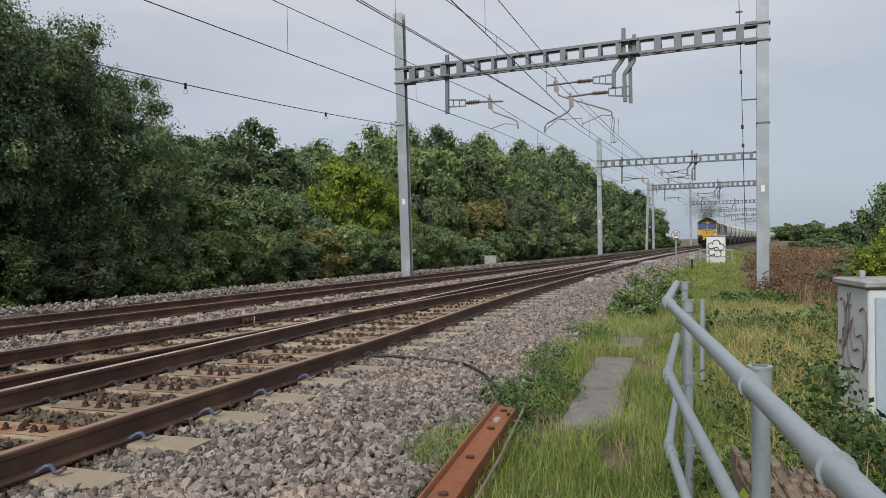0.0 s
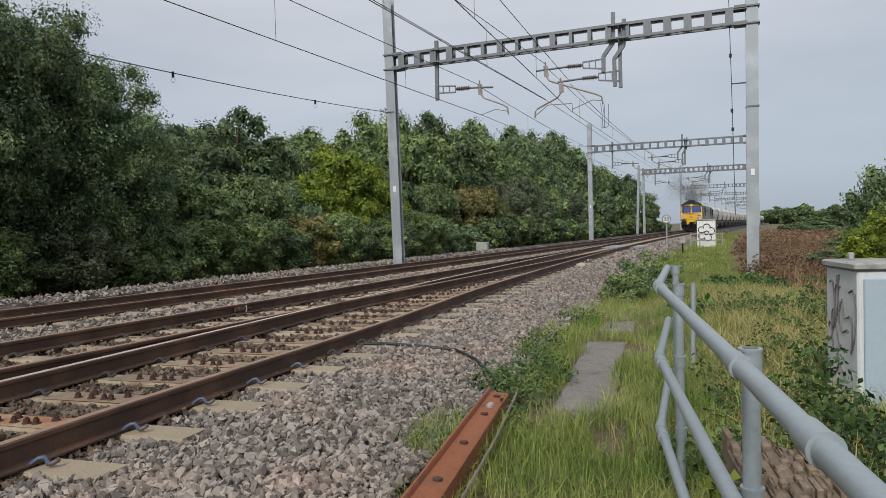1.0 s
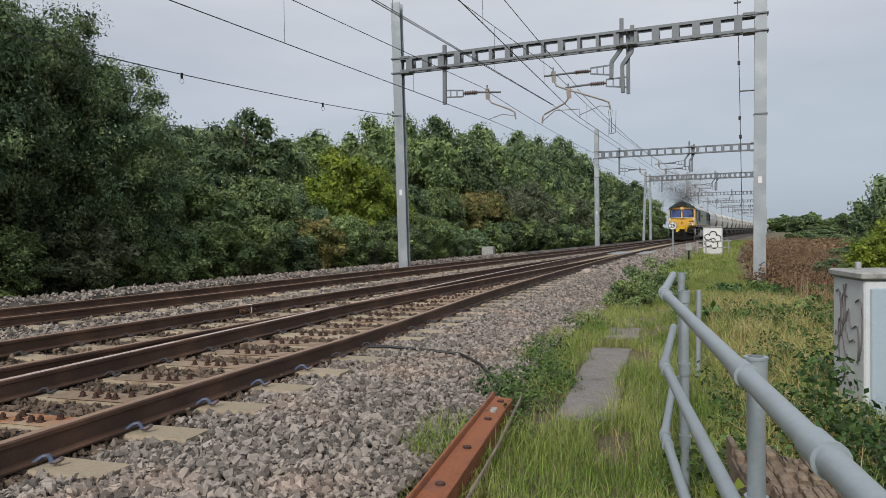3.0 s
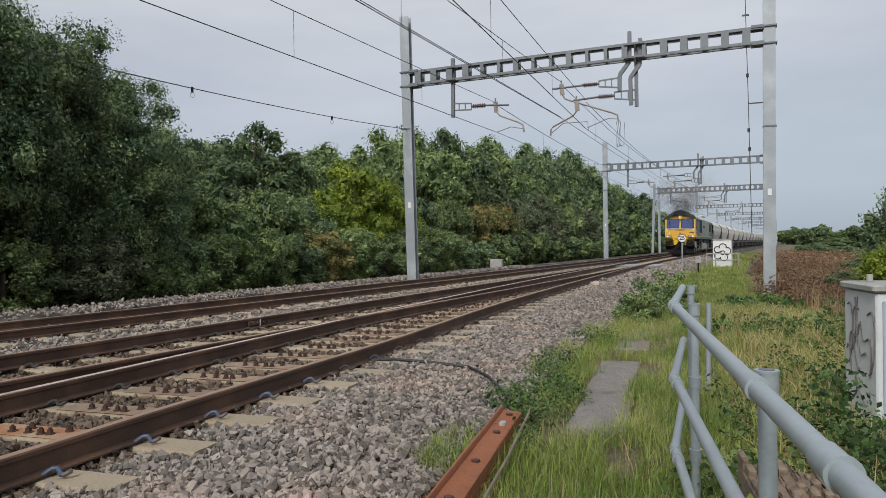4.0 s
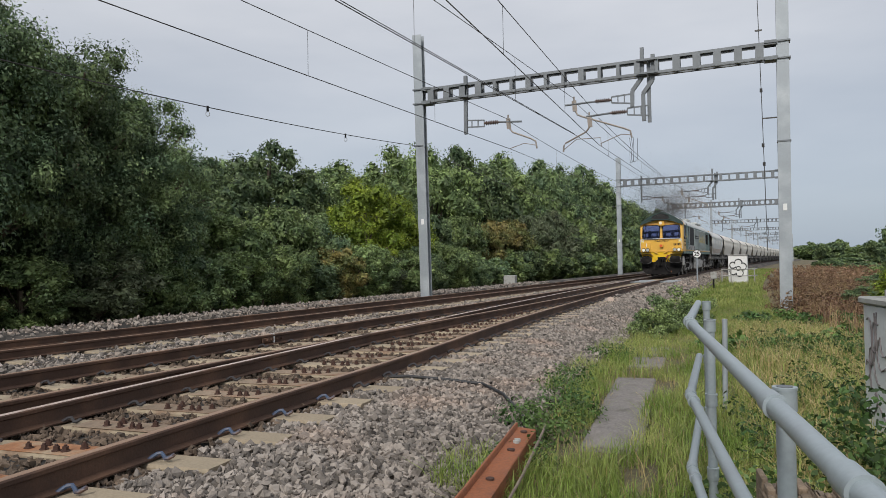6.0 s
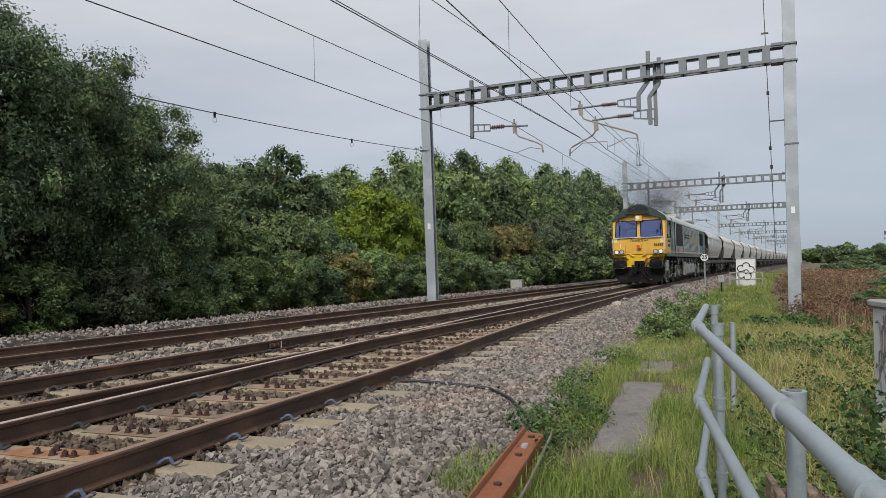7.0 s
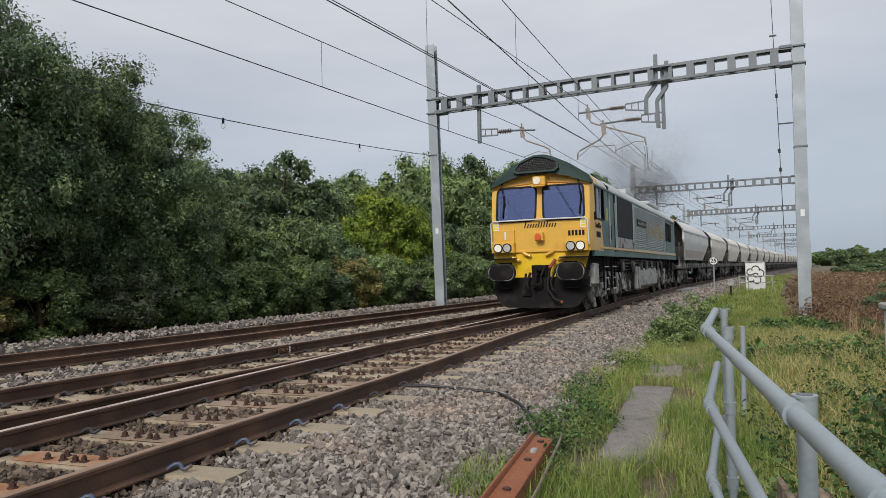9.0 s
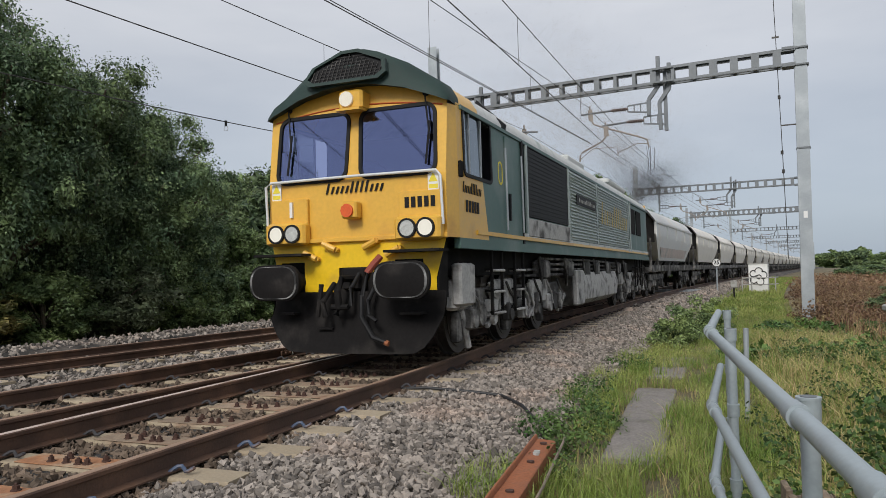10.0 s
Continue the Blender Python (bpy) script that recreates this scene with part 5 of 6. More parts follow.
def build_wagon(mat, low, label, wheels):
    wg = empty("hopper_wagon", label, "wagon", "hopper wagons")
    L = 13.6
    body = Mesh()
    prof = [(0.0, 3.66), (0.60, 3.63), (1.05, 3.38), (1.36, 2.95), (1.36, 2.15)]
    full = prof[::-1] + [(-x, z) for x, z in prof[1:]]
    rings = []
    for y, zl in ((0.75, 2.45), (1.0, 2.25), (2.5, 1.42), (L - 2.5, 1.42), (L - 1.0, 2.25), (L - 0.75, 2.45)):
        xl = 1.36 - 0.22 * max(0.0, 2.3 - zl)
        half = [(xl, zl), (1.36, max(zl + 0.05, 2.3)), (1.36, 2.95), (1.05, 3.38), (0.60, 3.63), (0.0, 3.66)]
        rings.append([(x, y, z) for x, z in half] + [(-x, y, z) for x, z in reversed(half[:-1])])
    body.loft(rings)
    part("hopper_body", body, mat, wg)
    lowm = Mesh()
    for y0 in (2.8, 5.6, 8.4):
        top = [(-1.0, y0, 1.44), (1.0, y0, 1.44), (1.0, y0 + 2.4, 1.44), (-1.0, y0 + 2.4, 1.44)]
        bot = [(-0.6, y0 + 0.6, 0.75), (0.6, y0 + 0.6, 0.75), (0.6, y0 + 1.8, 0.75), (-0.6, y0 + 1.8, 0.75)]
        lowm.loft([bot, top])
    part("discharge_chute", lowm, M_UNDER, wg, "dusty discharge chutes")
    if low is not mat:
        for sx in (-1, 1):
            q = [(2.9, 1.55), (10.4, 1.55), (10.9, 1.95), (2.2, 1.95)]
            pm = Mesh().loft([[(sx * (1.205 + (z - 1.55) * 0.22 + d), y, z) for y, z in q] for d in (0.0, 0.012)])
            part("faded_patch", pm, low, wg, "faded pinkish paint and dust")
    ribs = Mesh()
    for sx in (-1, 1):
        for k in range(5):
            y = 0.9 + (L - 1.8) * k / 4
            ribs.box(sx * 1.37 - 0.02, sx * 1.37 + 0.02, y - 0.04, y + 0.04, 2.35, 2.9)
        ribs.box(sx * 1.37 - 0.025, sx * 1.37 + 0.025, 0.75, L - 0.75, 2.88, 2.96)
    part("rib", ribs, mat, wg)
    for y, t in ((0.35, 1), (L - 0.35, -1)):
        hood = Mesh().loft([[(x * 1.0, y, z + 0.02) for x, z in full[1:-1]], [(x, y + t * 0.45, z + 0.02) for x, z in full[1:-1]]], closed=False)
        part("end_hood", hood, M_SOOT_SHADE, wg, "dark open end hood")
    # sheet added over each body end, its black standing for shade under the hood
    for y, t in ((0.73, -1), (L - 0.73, 1)):
        end = Mesh().loft([[(x * 0.97, y, z - 0.03) for x, z in full], [(x * 0.97, y + t * 0.015, z - 0.03) for x, z in full]])
        part("end_shade_sheet", end, M_SOOT_SHADE, wg, "added end sheet, black as the shade inside the hood")
    fr = Mesh().box(-1.15, 1.15, 0.3, L - 0.3, 0.95, 1.15)
    for sx in (-1, 1):
        fr.box(sx * 1.2 - 0.05, sx * 1.2 + 0.05, 0.25, L - 0.25, 0.98, 1.22)
        for y in (0.7, 2.3, L - 2.3, L - 0.7):
            fr.box(sx * 1.15 - 0.04, sx * 1.15 + 0.04, y - 0.05, y + 0.05, 1.2, 2.3 if y in (0.7, L - 0.7) else 1.5)
        fr.box(sx * 1.22 - 0.02, sx * 1.22 + 0.02, 4.4, 5.3, 0.75, 1.05)
        fr.box(sx * 1.22 - 0.02, sx * 1.22 + 0.02, 8.2, 9.1, 0.75, 1.05)
        for y, d in ((0.25, -1), (L - 0.25, 1)):
            fr.tube([(sx * 0.865, y, 1.06), (sx * 0.865, y + d * 0.38, 1.06)], 0.11, 10)
            fr.tube([(sx * 0.865, y + d * 0.36, 1.06), (sx * 0.865, y + d * 0.40, 1.06)], 0.22, 12)
    part("underframe", fr, M_UNDER, wg, "dusty underframe with buffers")
    lab = Mesh()
    for sx in (-1, 1):
        lab.box(sx * 1.222 - 0.01, sx * 1.222 + 0.025, 5.6, 6.5, 1.02, 1.2)
    part("data_panel", lab, M_WHITE, wg)
    for yc in (2.3, L - 2.3):
        bogie(wg, yc, (yc - 0.9, yc + 0.9), 0.46, loco=False)
        for y in (yc - 0.9, yc + 0.9):
            if wheels:
                wheelset(wg, y, 0.46)
            else:
                mb = Mesh()
                for sx in (-1, 1):
                    mb.tube([(sx * 0.70, 0, 0), (sx * 0.83, 0, 0)], 0.46, 16)
                mb.tube([(-0.7, 0, 0), (0.7, 0, 0)], 0.08, 8)
                p = part("wheelset", mb, M_WHEEL, wg)
                p.matrix_basis = pose(0, y, 0.46)
    return wg


def nose_s(t):
    return 108.4 - 9.89 * t - 1.1 * math.exp(-((t - 7.0) / 1.6) ** 2)


LOCO_LEN, PITCH = 20.55, 14.3
loco = build_loco()
wagons = []
for k in range(3):
    wagons.append(build_wagon(M_HOPPER if k == 0 else M_HOPPER_CREAM, M_HOPPER_LOW if k == 0 else M_HOPPER_CREAM,
                              "grey hopper wagon with faded painted patches and pink dust" if k == 0 else "pale cream hopper wagon dusted with limestone", True))
plain = build_wagon(M_HOPPER_CREAM, M_HOPPER_CREAM, "pale cream hopper wagon dusted with limestone", False)
wagons.append(plain)
for k in range(16):
    wagons.append(copy_thing(plain, Matrix()))


def puff(seed, mat, n, spread, size):
    """Soot specks, thinning outwards in uneven billows."""
    rng = np.random.default_rng(seed)
    hub = rng.standard_normal((9, 3)) * np.array(spread) * 0.8
    pos = hub[rng.integers(0, 9, n)] + rng.standard_normal((n, 3)) * np.array(spread) * (0.35 + 0.5 * rng.random((n, 1)))
    a, b = rng.standard_normal((n, 3)), rng.standard_normal((n, 3))
    a *= size / np.linalg.norm(a, axis=1, keepdims=True)
    b *= size / np.linalg.norm(b, axis=1, keepdims=True)
    v = np.stack([pos - a, pos + b, pos + a], 1).reshape(-1, 3)
    return new("smoke_puff", arrays_mesh("smoke_puff", v, np.arange(3 * n).reshape(n, 3), mat))


smoke = []
for k, (u, y, z, mt, n, sp) in enumerate(((-0.8, 9.5, 4.7, M_SMOKE, 55000, (0.6, 1.2, 0.45)), (-1.3, 12.5, 5.5, M_SMOKE, 75000, (1.0, 1.8, 0.8)), (-2.1, 16.0, 6.3, M_SMOKE, 65000, (1.4, 2.4, 1.0)),
                                             (-1.2, 24.0, 6.8, M_SMOKE_THIN, 32000, (1.3, 3.0, 0.9)), (-1.0, 34.0, 7.8, M_SMOKE_THIN, 32000, (1.9, 4.0, 1.2)), (-0.9, 14.0, 5.6, M_SMOKE_THIN, 46000, (1.1, 2.8, 1.0)))):
    p = puff(20 + k, mt, n, sp, 0.0095)
    tagged(p, "dark diesel exhaust smoke drifting above the locomotive", "smoke", kind="stuff")
    smoke.append((p, u, y, z))


def ride(s_front, length):
    """Pose of a vehicle whose front is at s_front, carried at two points."""
    a, b = (at(-0.04 - 0.2 * math.exp(-((q - 33.0) / 12.0) ** 2), q) for q in (s_front + length * 0.18, s_front + length * 0.82))
    d = (b - a).normalized()
    o = a - d * length * 0.18
    return pose(o.x, o.y, 0, 0, 0, -math.degrees(math.atan2(d.x, d.y)))


def motions():
    times = [0.5 * k for k in range(21)]
    walk(loco, [(t, ride(nose_s(t), LOCO_LEN)) for t in times])
    for k, w in enumerate(wagons):
        walk(w, [(t, ride(min(nose_s(t) + LOCO_LEN + 0.1 + PITCH * k, 430), PITCH)) for t in times])
    for ob, u, y, z in smoke:
        late = 0 if y > 20 or y == 14.0 else 9.0
        walk(ob, [(t, stand(u, nose_s(t) + y + late * max(0.0, t - 7.5), z + 0.3 * max(0.0, t - 7.5) * (late > 0))) for t in times])
    steps = [2 * k / FPS for k in range(151)]
    for w, y, r in WHEELSETS:
        walk(w, [(t, pose(0, y, r, math.degrees((nose_s(0.0) - nose_s(t)) / r))) for t in steps])


# ---- plants ----
def leaves(rng, centres, radii, n, size, flat=0.75, inner=0.0, kite=False, core=2.6):
    """Rhombic leaves on the shells of many small clumps."""
    idx = rng.integers(0, len(centres), n)
    d = rng.standard_normal((n, 3))
    d /= np.linalg.norm(d, axis=1, keepdims=True)
    rr = radii[idx][:, None] * (0.62 + 0.46 * rng.random((n, 1)))
    pos = centres[idx] + d * rr * np.array([1, 1, flat])
    nrm = d + rng.standard_normal((n, 3)) * 0.55 + np.array([0, 0, 0.5])
    nrm /= np.linalg.norm(nrm, axis=1, keepdims=True)
    t = np.cross(nrm, rng.standard_normal((n, 3)))
    t /= np.linalg.norm(t, axis=1, keepdims=True)
    b = np.cross(nrm, t)
    sz = size * (0.6 + 0.8 * rng.random((n, 1)))
    deep = rng.random(n) < inner
    pos[deep] = centres[idx[deep]] + d[deep] * rr[deep] * 0.45
    sz[deep] *= core
    if kite:
        v = np.stack([pos - t * sz, pos + b * sz * 0.62 - t * sz * 0.15, pos + t * sz, pos - b * sz * 0.62 - t * sz * 0.15], 1)
        return v.reshape(-1, 3), np.arange(4 * n).reshape(n, 4)
    v = np.stack([pos - t * sz * 0.8 + b * sz * 0.5, pos - t * sz * 0.8 - b * sz * 0.5, pos + t * sz], 1)
    return v.reshape(-1, 3), np.arange(3 * n).reshape(n, 3)


def crown_points(rng, n, rx, h, low):
    """Clump centres through an uneven crown: broad middle, ragged top."""
    c = []
    while len(c) < n:
        p = rng.uniform(-1, 1, 3)
        q = np.linalg.norm(p)
        lim = 0.82 + 0.25 * noise.noise(Vector(p / max(q, 0.01) * 1.8 + rng.uniform(0, 0.1)))
        if 0.45 < q < lim:
            c.append((p[0] * rx, p[1] * rx, low + (h - low) * (p[2] * 0.5 + 0.5)))
    return np.array(c)


SIZES = {}


def tree(name, label, mat, h, r, n_leaf, size, seed, low=0.2, clumps=70, category="tree", kite=False, tight=1.0):
    rng = np.random.default_rng(seed)
    t = empty(name, label, category, "lineside trees")
    tk = Mesh()
    tk.tube([(0, 0, -0.5), (0.05, 0.02, h * 0.25), (-0.05, 0.05, h * 0.55), (0.02, 0, h * 0.85)], 0.03 * h, 8, r1=0.006 * h)
    part("trunk", tk, M_BARK, t)
    lm = Mesh()
    c = crown_points(rng, clumps, r, h, low)
    for p in c[::6]:
        lm.tube([(0, 0, max(0.2, p[2] * 0.45)), (p[0] * 0.5, p[1] * 0.5, p[2] * 0.8), tuple(p)], 0.012 * h, 5, r1=0.003 * h)
    part("limb", lm, M_BARK, t)
    rad = r * (0.14 + 0.16 * rng.random(len(c))) * tight
    v, f = leaves(rng, c, rad, n_leaf, size, inner=0.22, kite=kite, core=1.7 if n_leaf > 60000 else 2.8)
    # stray shoots on the top and edge
    k = 26
    shoots = []
    for i in range(k):
        b = c[rng.integers(0, len(c))]
        dirn = np.array([b[0] / r * 0.5, b[1] / r * 0.5, 0.8]) + rng.standard_normal(3) * 0.25
        for j in range(5):
            shoots.append(b + dirn * (r * 0.10 + 0.08 * j * min(1.0, r * 0.35)))
    sv, sf = leaves(rng, np.array(shoots), np.full(len(shoots), 0.10 * min(1.5, r * 0.5)), 500, size * 0.9, kite=kite)
    ob = new("crown", arrays_mesh("crown", np.concatenate([v, sv]), np.concatenate([f, sf + len(v)]), mat))
    ob.parent = t
    SIZES[t] = (h, r)
    return t


def place_tree(src, u, s, h, r, used, base=None):
    p = at(u, s, -0.75 if base is None else base)
    h0, r0 = SIZES[src]
    m = pose(p.x, p.y, p.z, 0, 0, (u * 71 + s * 37) % 360) @ Matrix.Diagonal((r / r0, r / r0, h / h0, 1))
    if src not in used:
        used.add(src)
        src.matrix_basis = m
        return src
    ob = copy_thing(src, Matrix())
    ob.matrix_basis = m
    return ob


def build_woods():
    used = set()
    dark = tree("tree", "tall dark green broadleaf tree in dense leaf", L_DARK, 8.6, 3.6, 110000, 0.05, 11, low=0.0, clumps=420, tight=0.72)
    dark_b = tree("tree", "dark green broadleaf tree with a ragged top", L_DARK, 9.0, 4.2, 20000, 0.112, 12, low=0.1, clumps=100, tight=1.05)
    mid = tree("tree", "mid green broadleaf tree behind the line", L_MID, 9.5, 4.4, 20000, 0.112, 13, low=0.1, clumps=100, tight=1.05)
    bush = tree("bush", "dense green bush beside the track", L_MID, 4.0, 2.2, 17000, 0.070, 14, low=0.0, clumps=90, tight=1.05, category="bush")
    dbush = tree("bush", "dense dark green bush beside the track", L_DARK, 4.0, 2.2, 17000, 0.070, 15, low=0.0, clumps=90, tight=1.05, category="bush")
    far_bush = tree("bush", "green bush in the distance", L_MID, 4.0, 2.2, 5000, 0.14, 19, low=0.0, clumps=70, category="bush")
    far_dark = tree("bush", "dark green bush along the line", L_DARK, 4.0, 2.2, 5000, 0.14, 21, low=0.0, clumps=70, category="bush")
    lime = tree("bush", "bright yellow-green bush in full leaf", L_LIME, 6.0, 2.6, 26000, 0.066, 16, low=0.0, clumps=90, tight=1.05, category="bush")
    olive = tree("bush", "olive and brown tinged bush", L_OLIVE, 4.5, 2.3, 15000, 0.074, 17, low=0.0, clumps=100, category="bush")
    grey = tree("tree", "pale grey-green willow-like tree", L_GREY, 6.0, 3.0, 15000, 0.086, 18, low=0.05, clumps=100)
    rng = random.Random(7)
    place_tree(dark, -13.6, 19.2, 8.4, 3.2, used)
    place_tree(dark, -13.9, 17.2, 9.2, 3.3, used)
    place_tree(dark, -14.3, 14.6, 10.8, 3.7, used)
    place_tree(dark, -14.9, 11.6, 12.2, 4.2, used)
    place_tree(dark, -14.5, 5.0, 9.0, 3.6, used)
    place_tree(grey, -16.5, 22.5, 7.0, 2.2, used)
    for s in (2, 6, 10, 14, 18, 22):
        place_tree(dbush, -17.5, s, 4.6, 2.8, used)
    # low front fringe along the far ballast
    kinds = [bush, dbush, bush, bush, dbush, olive, bush, grey]
    s, i = 4.0, 0
    while s < 150:
        u = far_track(s) - 5.9 - rng.uniform(0, 0.8)
        h = rng.uniform(2.2, 3.2)
        place_tree(kinds[i % len(kinds)] if s < 45 else (far_bush, far_dark)[i % 2], u, s, h, rng.uniform(1.5, 1.9), used)
        s += rng.uniform(1.7, 2.3) if s < 45 else rng.uniform(3.2, 4.2)
        i += 1
    # middle row
    for s, h, r, src in ((21.5, 4.4, 2.0, bush), (25.0, 4.3, 2.2, bush), (28.0, 4.6, 2.3, bush), (31.0, 4.4, 2.0, dbush), (35.2, 6.6, 2.7, lime), (38.5, 5.8, 2.3, lime), (41.5, 5.0, 2.3, dbush),
                         (46, 4.6, 2.3, bush), (50, 4.8, 2.4, olive), (55, 5.2, 2.6, olive), (60, 5.5, 2.8, grey), (66, 6.0, 3.0, grey), (72, 6.0, 3.0, far_bush), (79, 6.0, 3.2, grey),
                         (87, 6.0, 3.3, far_bush), (96, 6.2, 3.5, far_dark), (106, 6.0, 3.5, far_bush), (117, 6.0, 3.5, far_dark), (130, 6, 4, far_bush)):
        place_tree(src, far_track(s) - 8.3, s, h * (1.0 if s < 40 else 1.12), r, used)
    # tall back rows
    for s, h, r, src in ((24, 6.4, 3.2, grey), (29, 7.6, 3.5, dark_b), (34, 8.0, 3.6, dark_b), (40, 8.6, 3.8, mid), (46, 9.6, 4.2, mid), (53, 10.6, 4.6, mid), (60, 11.2, 4.8, dark_b), (68, 11.6, 5.0, mid),
                         (77, 12.0, 5.2, dark_b), (87, 12.2, 5.4, dark_b), (98, 12.4, 5.6, dark_b), (110, 11.6, 5.6, mid), (124, 10.6, 5.6, dark_b), (140, 10, 5.6, dark_b), (158, 9, 6, mid)):
        h *= 1.02 + 0.17 * smooth(60, 85, s) + 0.05 * math.sin(s * 1.7)
        place_tree(src, far_track(s) - 13.5, s, h, r, used)
        place_tree(dark_b if src is mid else mid, far_track(s) - 19.0, s + 3, h * 0.97, r * 0.95, used)
    # right side hedge and trees
    for x, y, h, r, src in ((10.0, 15.9, 2.2, 1.15, lime), (11.4, 17.2, 2.5, 1.4, lime), (12.9, 20.2, 3.9, 1.6, dark_b), (14.5, 27.0, 0.9, 0.9, dbush), (19.5, 34.0, 0.9, 1.1, bush), (23.5, 42.0, 1.0, 1.3, dbush)):
        ob = place_tree(src, 0, 0, h, r, used)
        ob.matrix_basis = Matrix.Translation((x, y, -0.9)) @ Matrix.Diagonal((r / SIZES[src][1], r / SIZES[src][1], h / SIZES[src][0], 1))
    for bearing, dist, h, r, src in ((26.3, 150, 2.2, 3, far_dark), (28.0, 120, 2.0, 3, far_dark), (29.8, 95, 1.8, 2.4, bush), (27.2, 210, 2.6, 5, far_dark), (30.0, 200, 2.6, 5, far_dark),
                                     (26.4, 240, 7.5, 4.6, far_dark), (27.0, 420, 11, 9, far_bush), (28.2, 430, 8, 10, far_bush), (29.4, 380, 11, 7, far_dark), (30.4, 420, 9, 9, far_bush), (31.6, 380, 12, 9, far_dark),
                                     (32.6, 400, 12, 9, far_bush), (25.2, 480, 11, 12, far_bush), (33.5, 300, 9, 8, far_bush), (27.6, 320, 4, 8, far_bush), (30.9, 300, 4, 8, far_bush)):
        a = radians(bearing)
        ob = place_tree(src, 0, 0, h, r, used)
        ob.matrix_basis = Matrix.Translation((dist * math.sin(a), dist * math.cos(a), -1.6)) @ Matrix.Diagonal((r / SIZES[src][1], r / SIZES[src][1], h / SIZES[src][0], 1))
    for src in (dark, dark_b, mid, bush, dbush, lime, olive, grey, far_bush, far_dark):
        assert src in used


def blades(name, label, mat, n, area, height, seed, width=0.006, lean=0.35, category="grass"):
    """Upright bent blades, each two tapering pieces."""
    rng = np.random.default_rng(seed)
    base = []
    while len(base) < n:
        u, s = area(rng)
        if u is None:
            continue
        p = at(u, s, ground_z(u, s) - 0.02)
        base.append((p.x, p.y, p.z, 0.55 + 0.6 * noise.noise(Vector((p.x * 0.9, p.y * 0.9, 3)))))
    base = np.array(base)
    n = len(base)
    h = height * (0.35 + 0.75 * rng.random(n)) * np.clip(0.55 + base[:, 3], 0.35, 1.5)
    a = rng.uniform(0, 2 * math.pi, n)
    side = np.stack([np.cos(a), np.sin(a), np.zeros(n)], 1)
    ln = np.stack([-np.sin(a), np.cos(a), np.zeros(n)], 1) * (lean * h * rng.standard_normal(n))[:, None]
    w = (width * (0.6 + 0.8 * rng.random(n)))[:, None]
    p0 = base[:, :3]
    up = np.array([0, 0, 1.0])
    p1 = p0 + ln * 0.35 + up * (h * 0.6)[:, None]
    p2 = p0 + ln * 1.1 + up * (h * 0.95)[:, None]
    v = np.stack([p0 - side * w, p0 + side * w, p1 + side * w * 0.8, p1 - side * w * 0.8, p2 + side * w * 0.15, p2 - side * w * 0.15], 1).reshape(-1, 3)
    f = (np.array([(0, 1, 2, 3), (3, 2, 4, 5)])[None] + 6 * np.arange(n)[:, None, None]).reshape(-1, 4)
    tagged(new(name, arrays_mesh(name, v, f, mat)), label, category, kind="stuff")


def build_grass():
    def verge(rng):
        s = 3.0 + 40 * rng.random() ** 2.5
        u = 2.5 + 3.3 * rng.random()
        p = at(u, s)
        worn = 0.2 * (abs(u - 3.55) < 0.36 and s < 15) + 0.30 * (u < 2.85)
        if noise.noise(Vector((p.x * 0.9, p.y * 0.9, 8))) + 0.35 * noise.noise(Vector((p.x * 3, p.y * 3, 5))) < -0.25 + worn:
            return None, None
        if 3.3 < u < 3.66 and 6.9 < s < 10.4:
            return None, None
        return u, s
    blades("grass", "lush green lineside grass", L_GRASS, 105000, verge, 0.165, 31, 0.0027, 0.75)

    def straw(rng):
        s, u = 3.0 + 40 * rng.random() ** 1.9, 2.8 + 6.0 * rng.random() ** 0.75
        if 3.3 < u < 3.66 and 7.0 < s < 10.4:
            return None, None
        return u, s
    blades("dry_grass", "yellowed dry grass on the verge", L_STRAW, 40000, straw, 0.14, 32, 0.0028, 0.9)

    def farverge(rng):
        return 2.4 + 3.2 * rng.random(), 30 + 90 * rng.random()
    blades("grass", "green grass along the line", L_GRASS, 16000, farverge, 0.20, 33, 0.016)

    def brown(rng):
        return 6.4 + 6.5 * rng.random(), 14 + 55 * rng.random() ** 1.2
    blades("dead_weeds", "tall reddish brown dead weeds", L_BROWN, 12000, brown, 0.62, 34, 0.006, 0.5, "weeds")
    blades("dry_grass", "straw-coloured tall grass among the weeds", L_STRAW, 8000, brown, 0.5, 35, 0.005, 0.5)

    def right(rng):
        return 4.6 + 4.5 * rng.random(), 4.5 + 14 * rng.random()
    blades("dry_grass", "yellowed tangled grass", L_STRAW, 22000, right, 0.27, 36, 0.0034, 0.9)
    blades("grass", "green tangled grass", L_GRASS, 20000, right, 0.26, 37, 0.0034, 0.7)


def low_plant(name, label, mat, spots, n, size, seed, group="", tall=0.4):
    rng = np.random.default_rng(seed)
    c, r = [], []
    for u, s, rad, h in spots:
        for k in range(int(14 * rad / 0.5) + 4):
            a, q = rng.uniform(0, 6.28), rad * math.sqrt(rng.random())
            p = at(u + q * math.cos(a), s + q * math.sin(a), ground_z(u, s))
            c.append((p.x, p.y, p.z + h * rng.random() * (1 - 0.6 * q / rad)))
            r.append(0.10 + 0.10 * rng.random())
    v, f = leaves(rng, np.array(c), np.array(r), n, size, kite=True)
    tagged(new(name, arrays_mesh(name, v, f, mat)), label, "plant", group, kind="stuff")


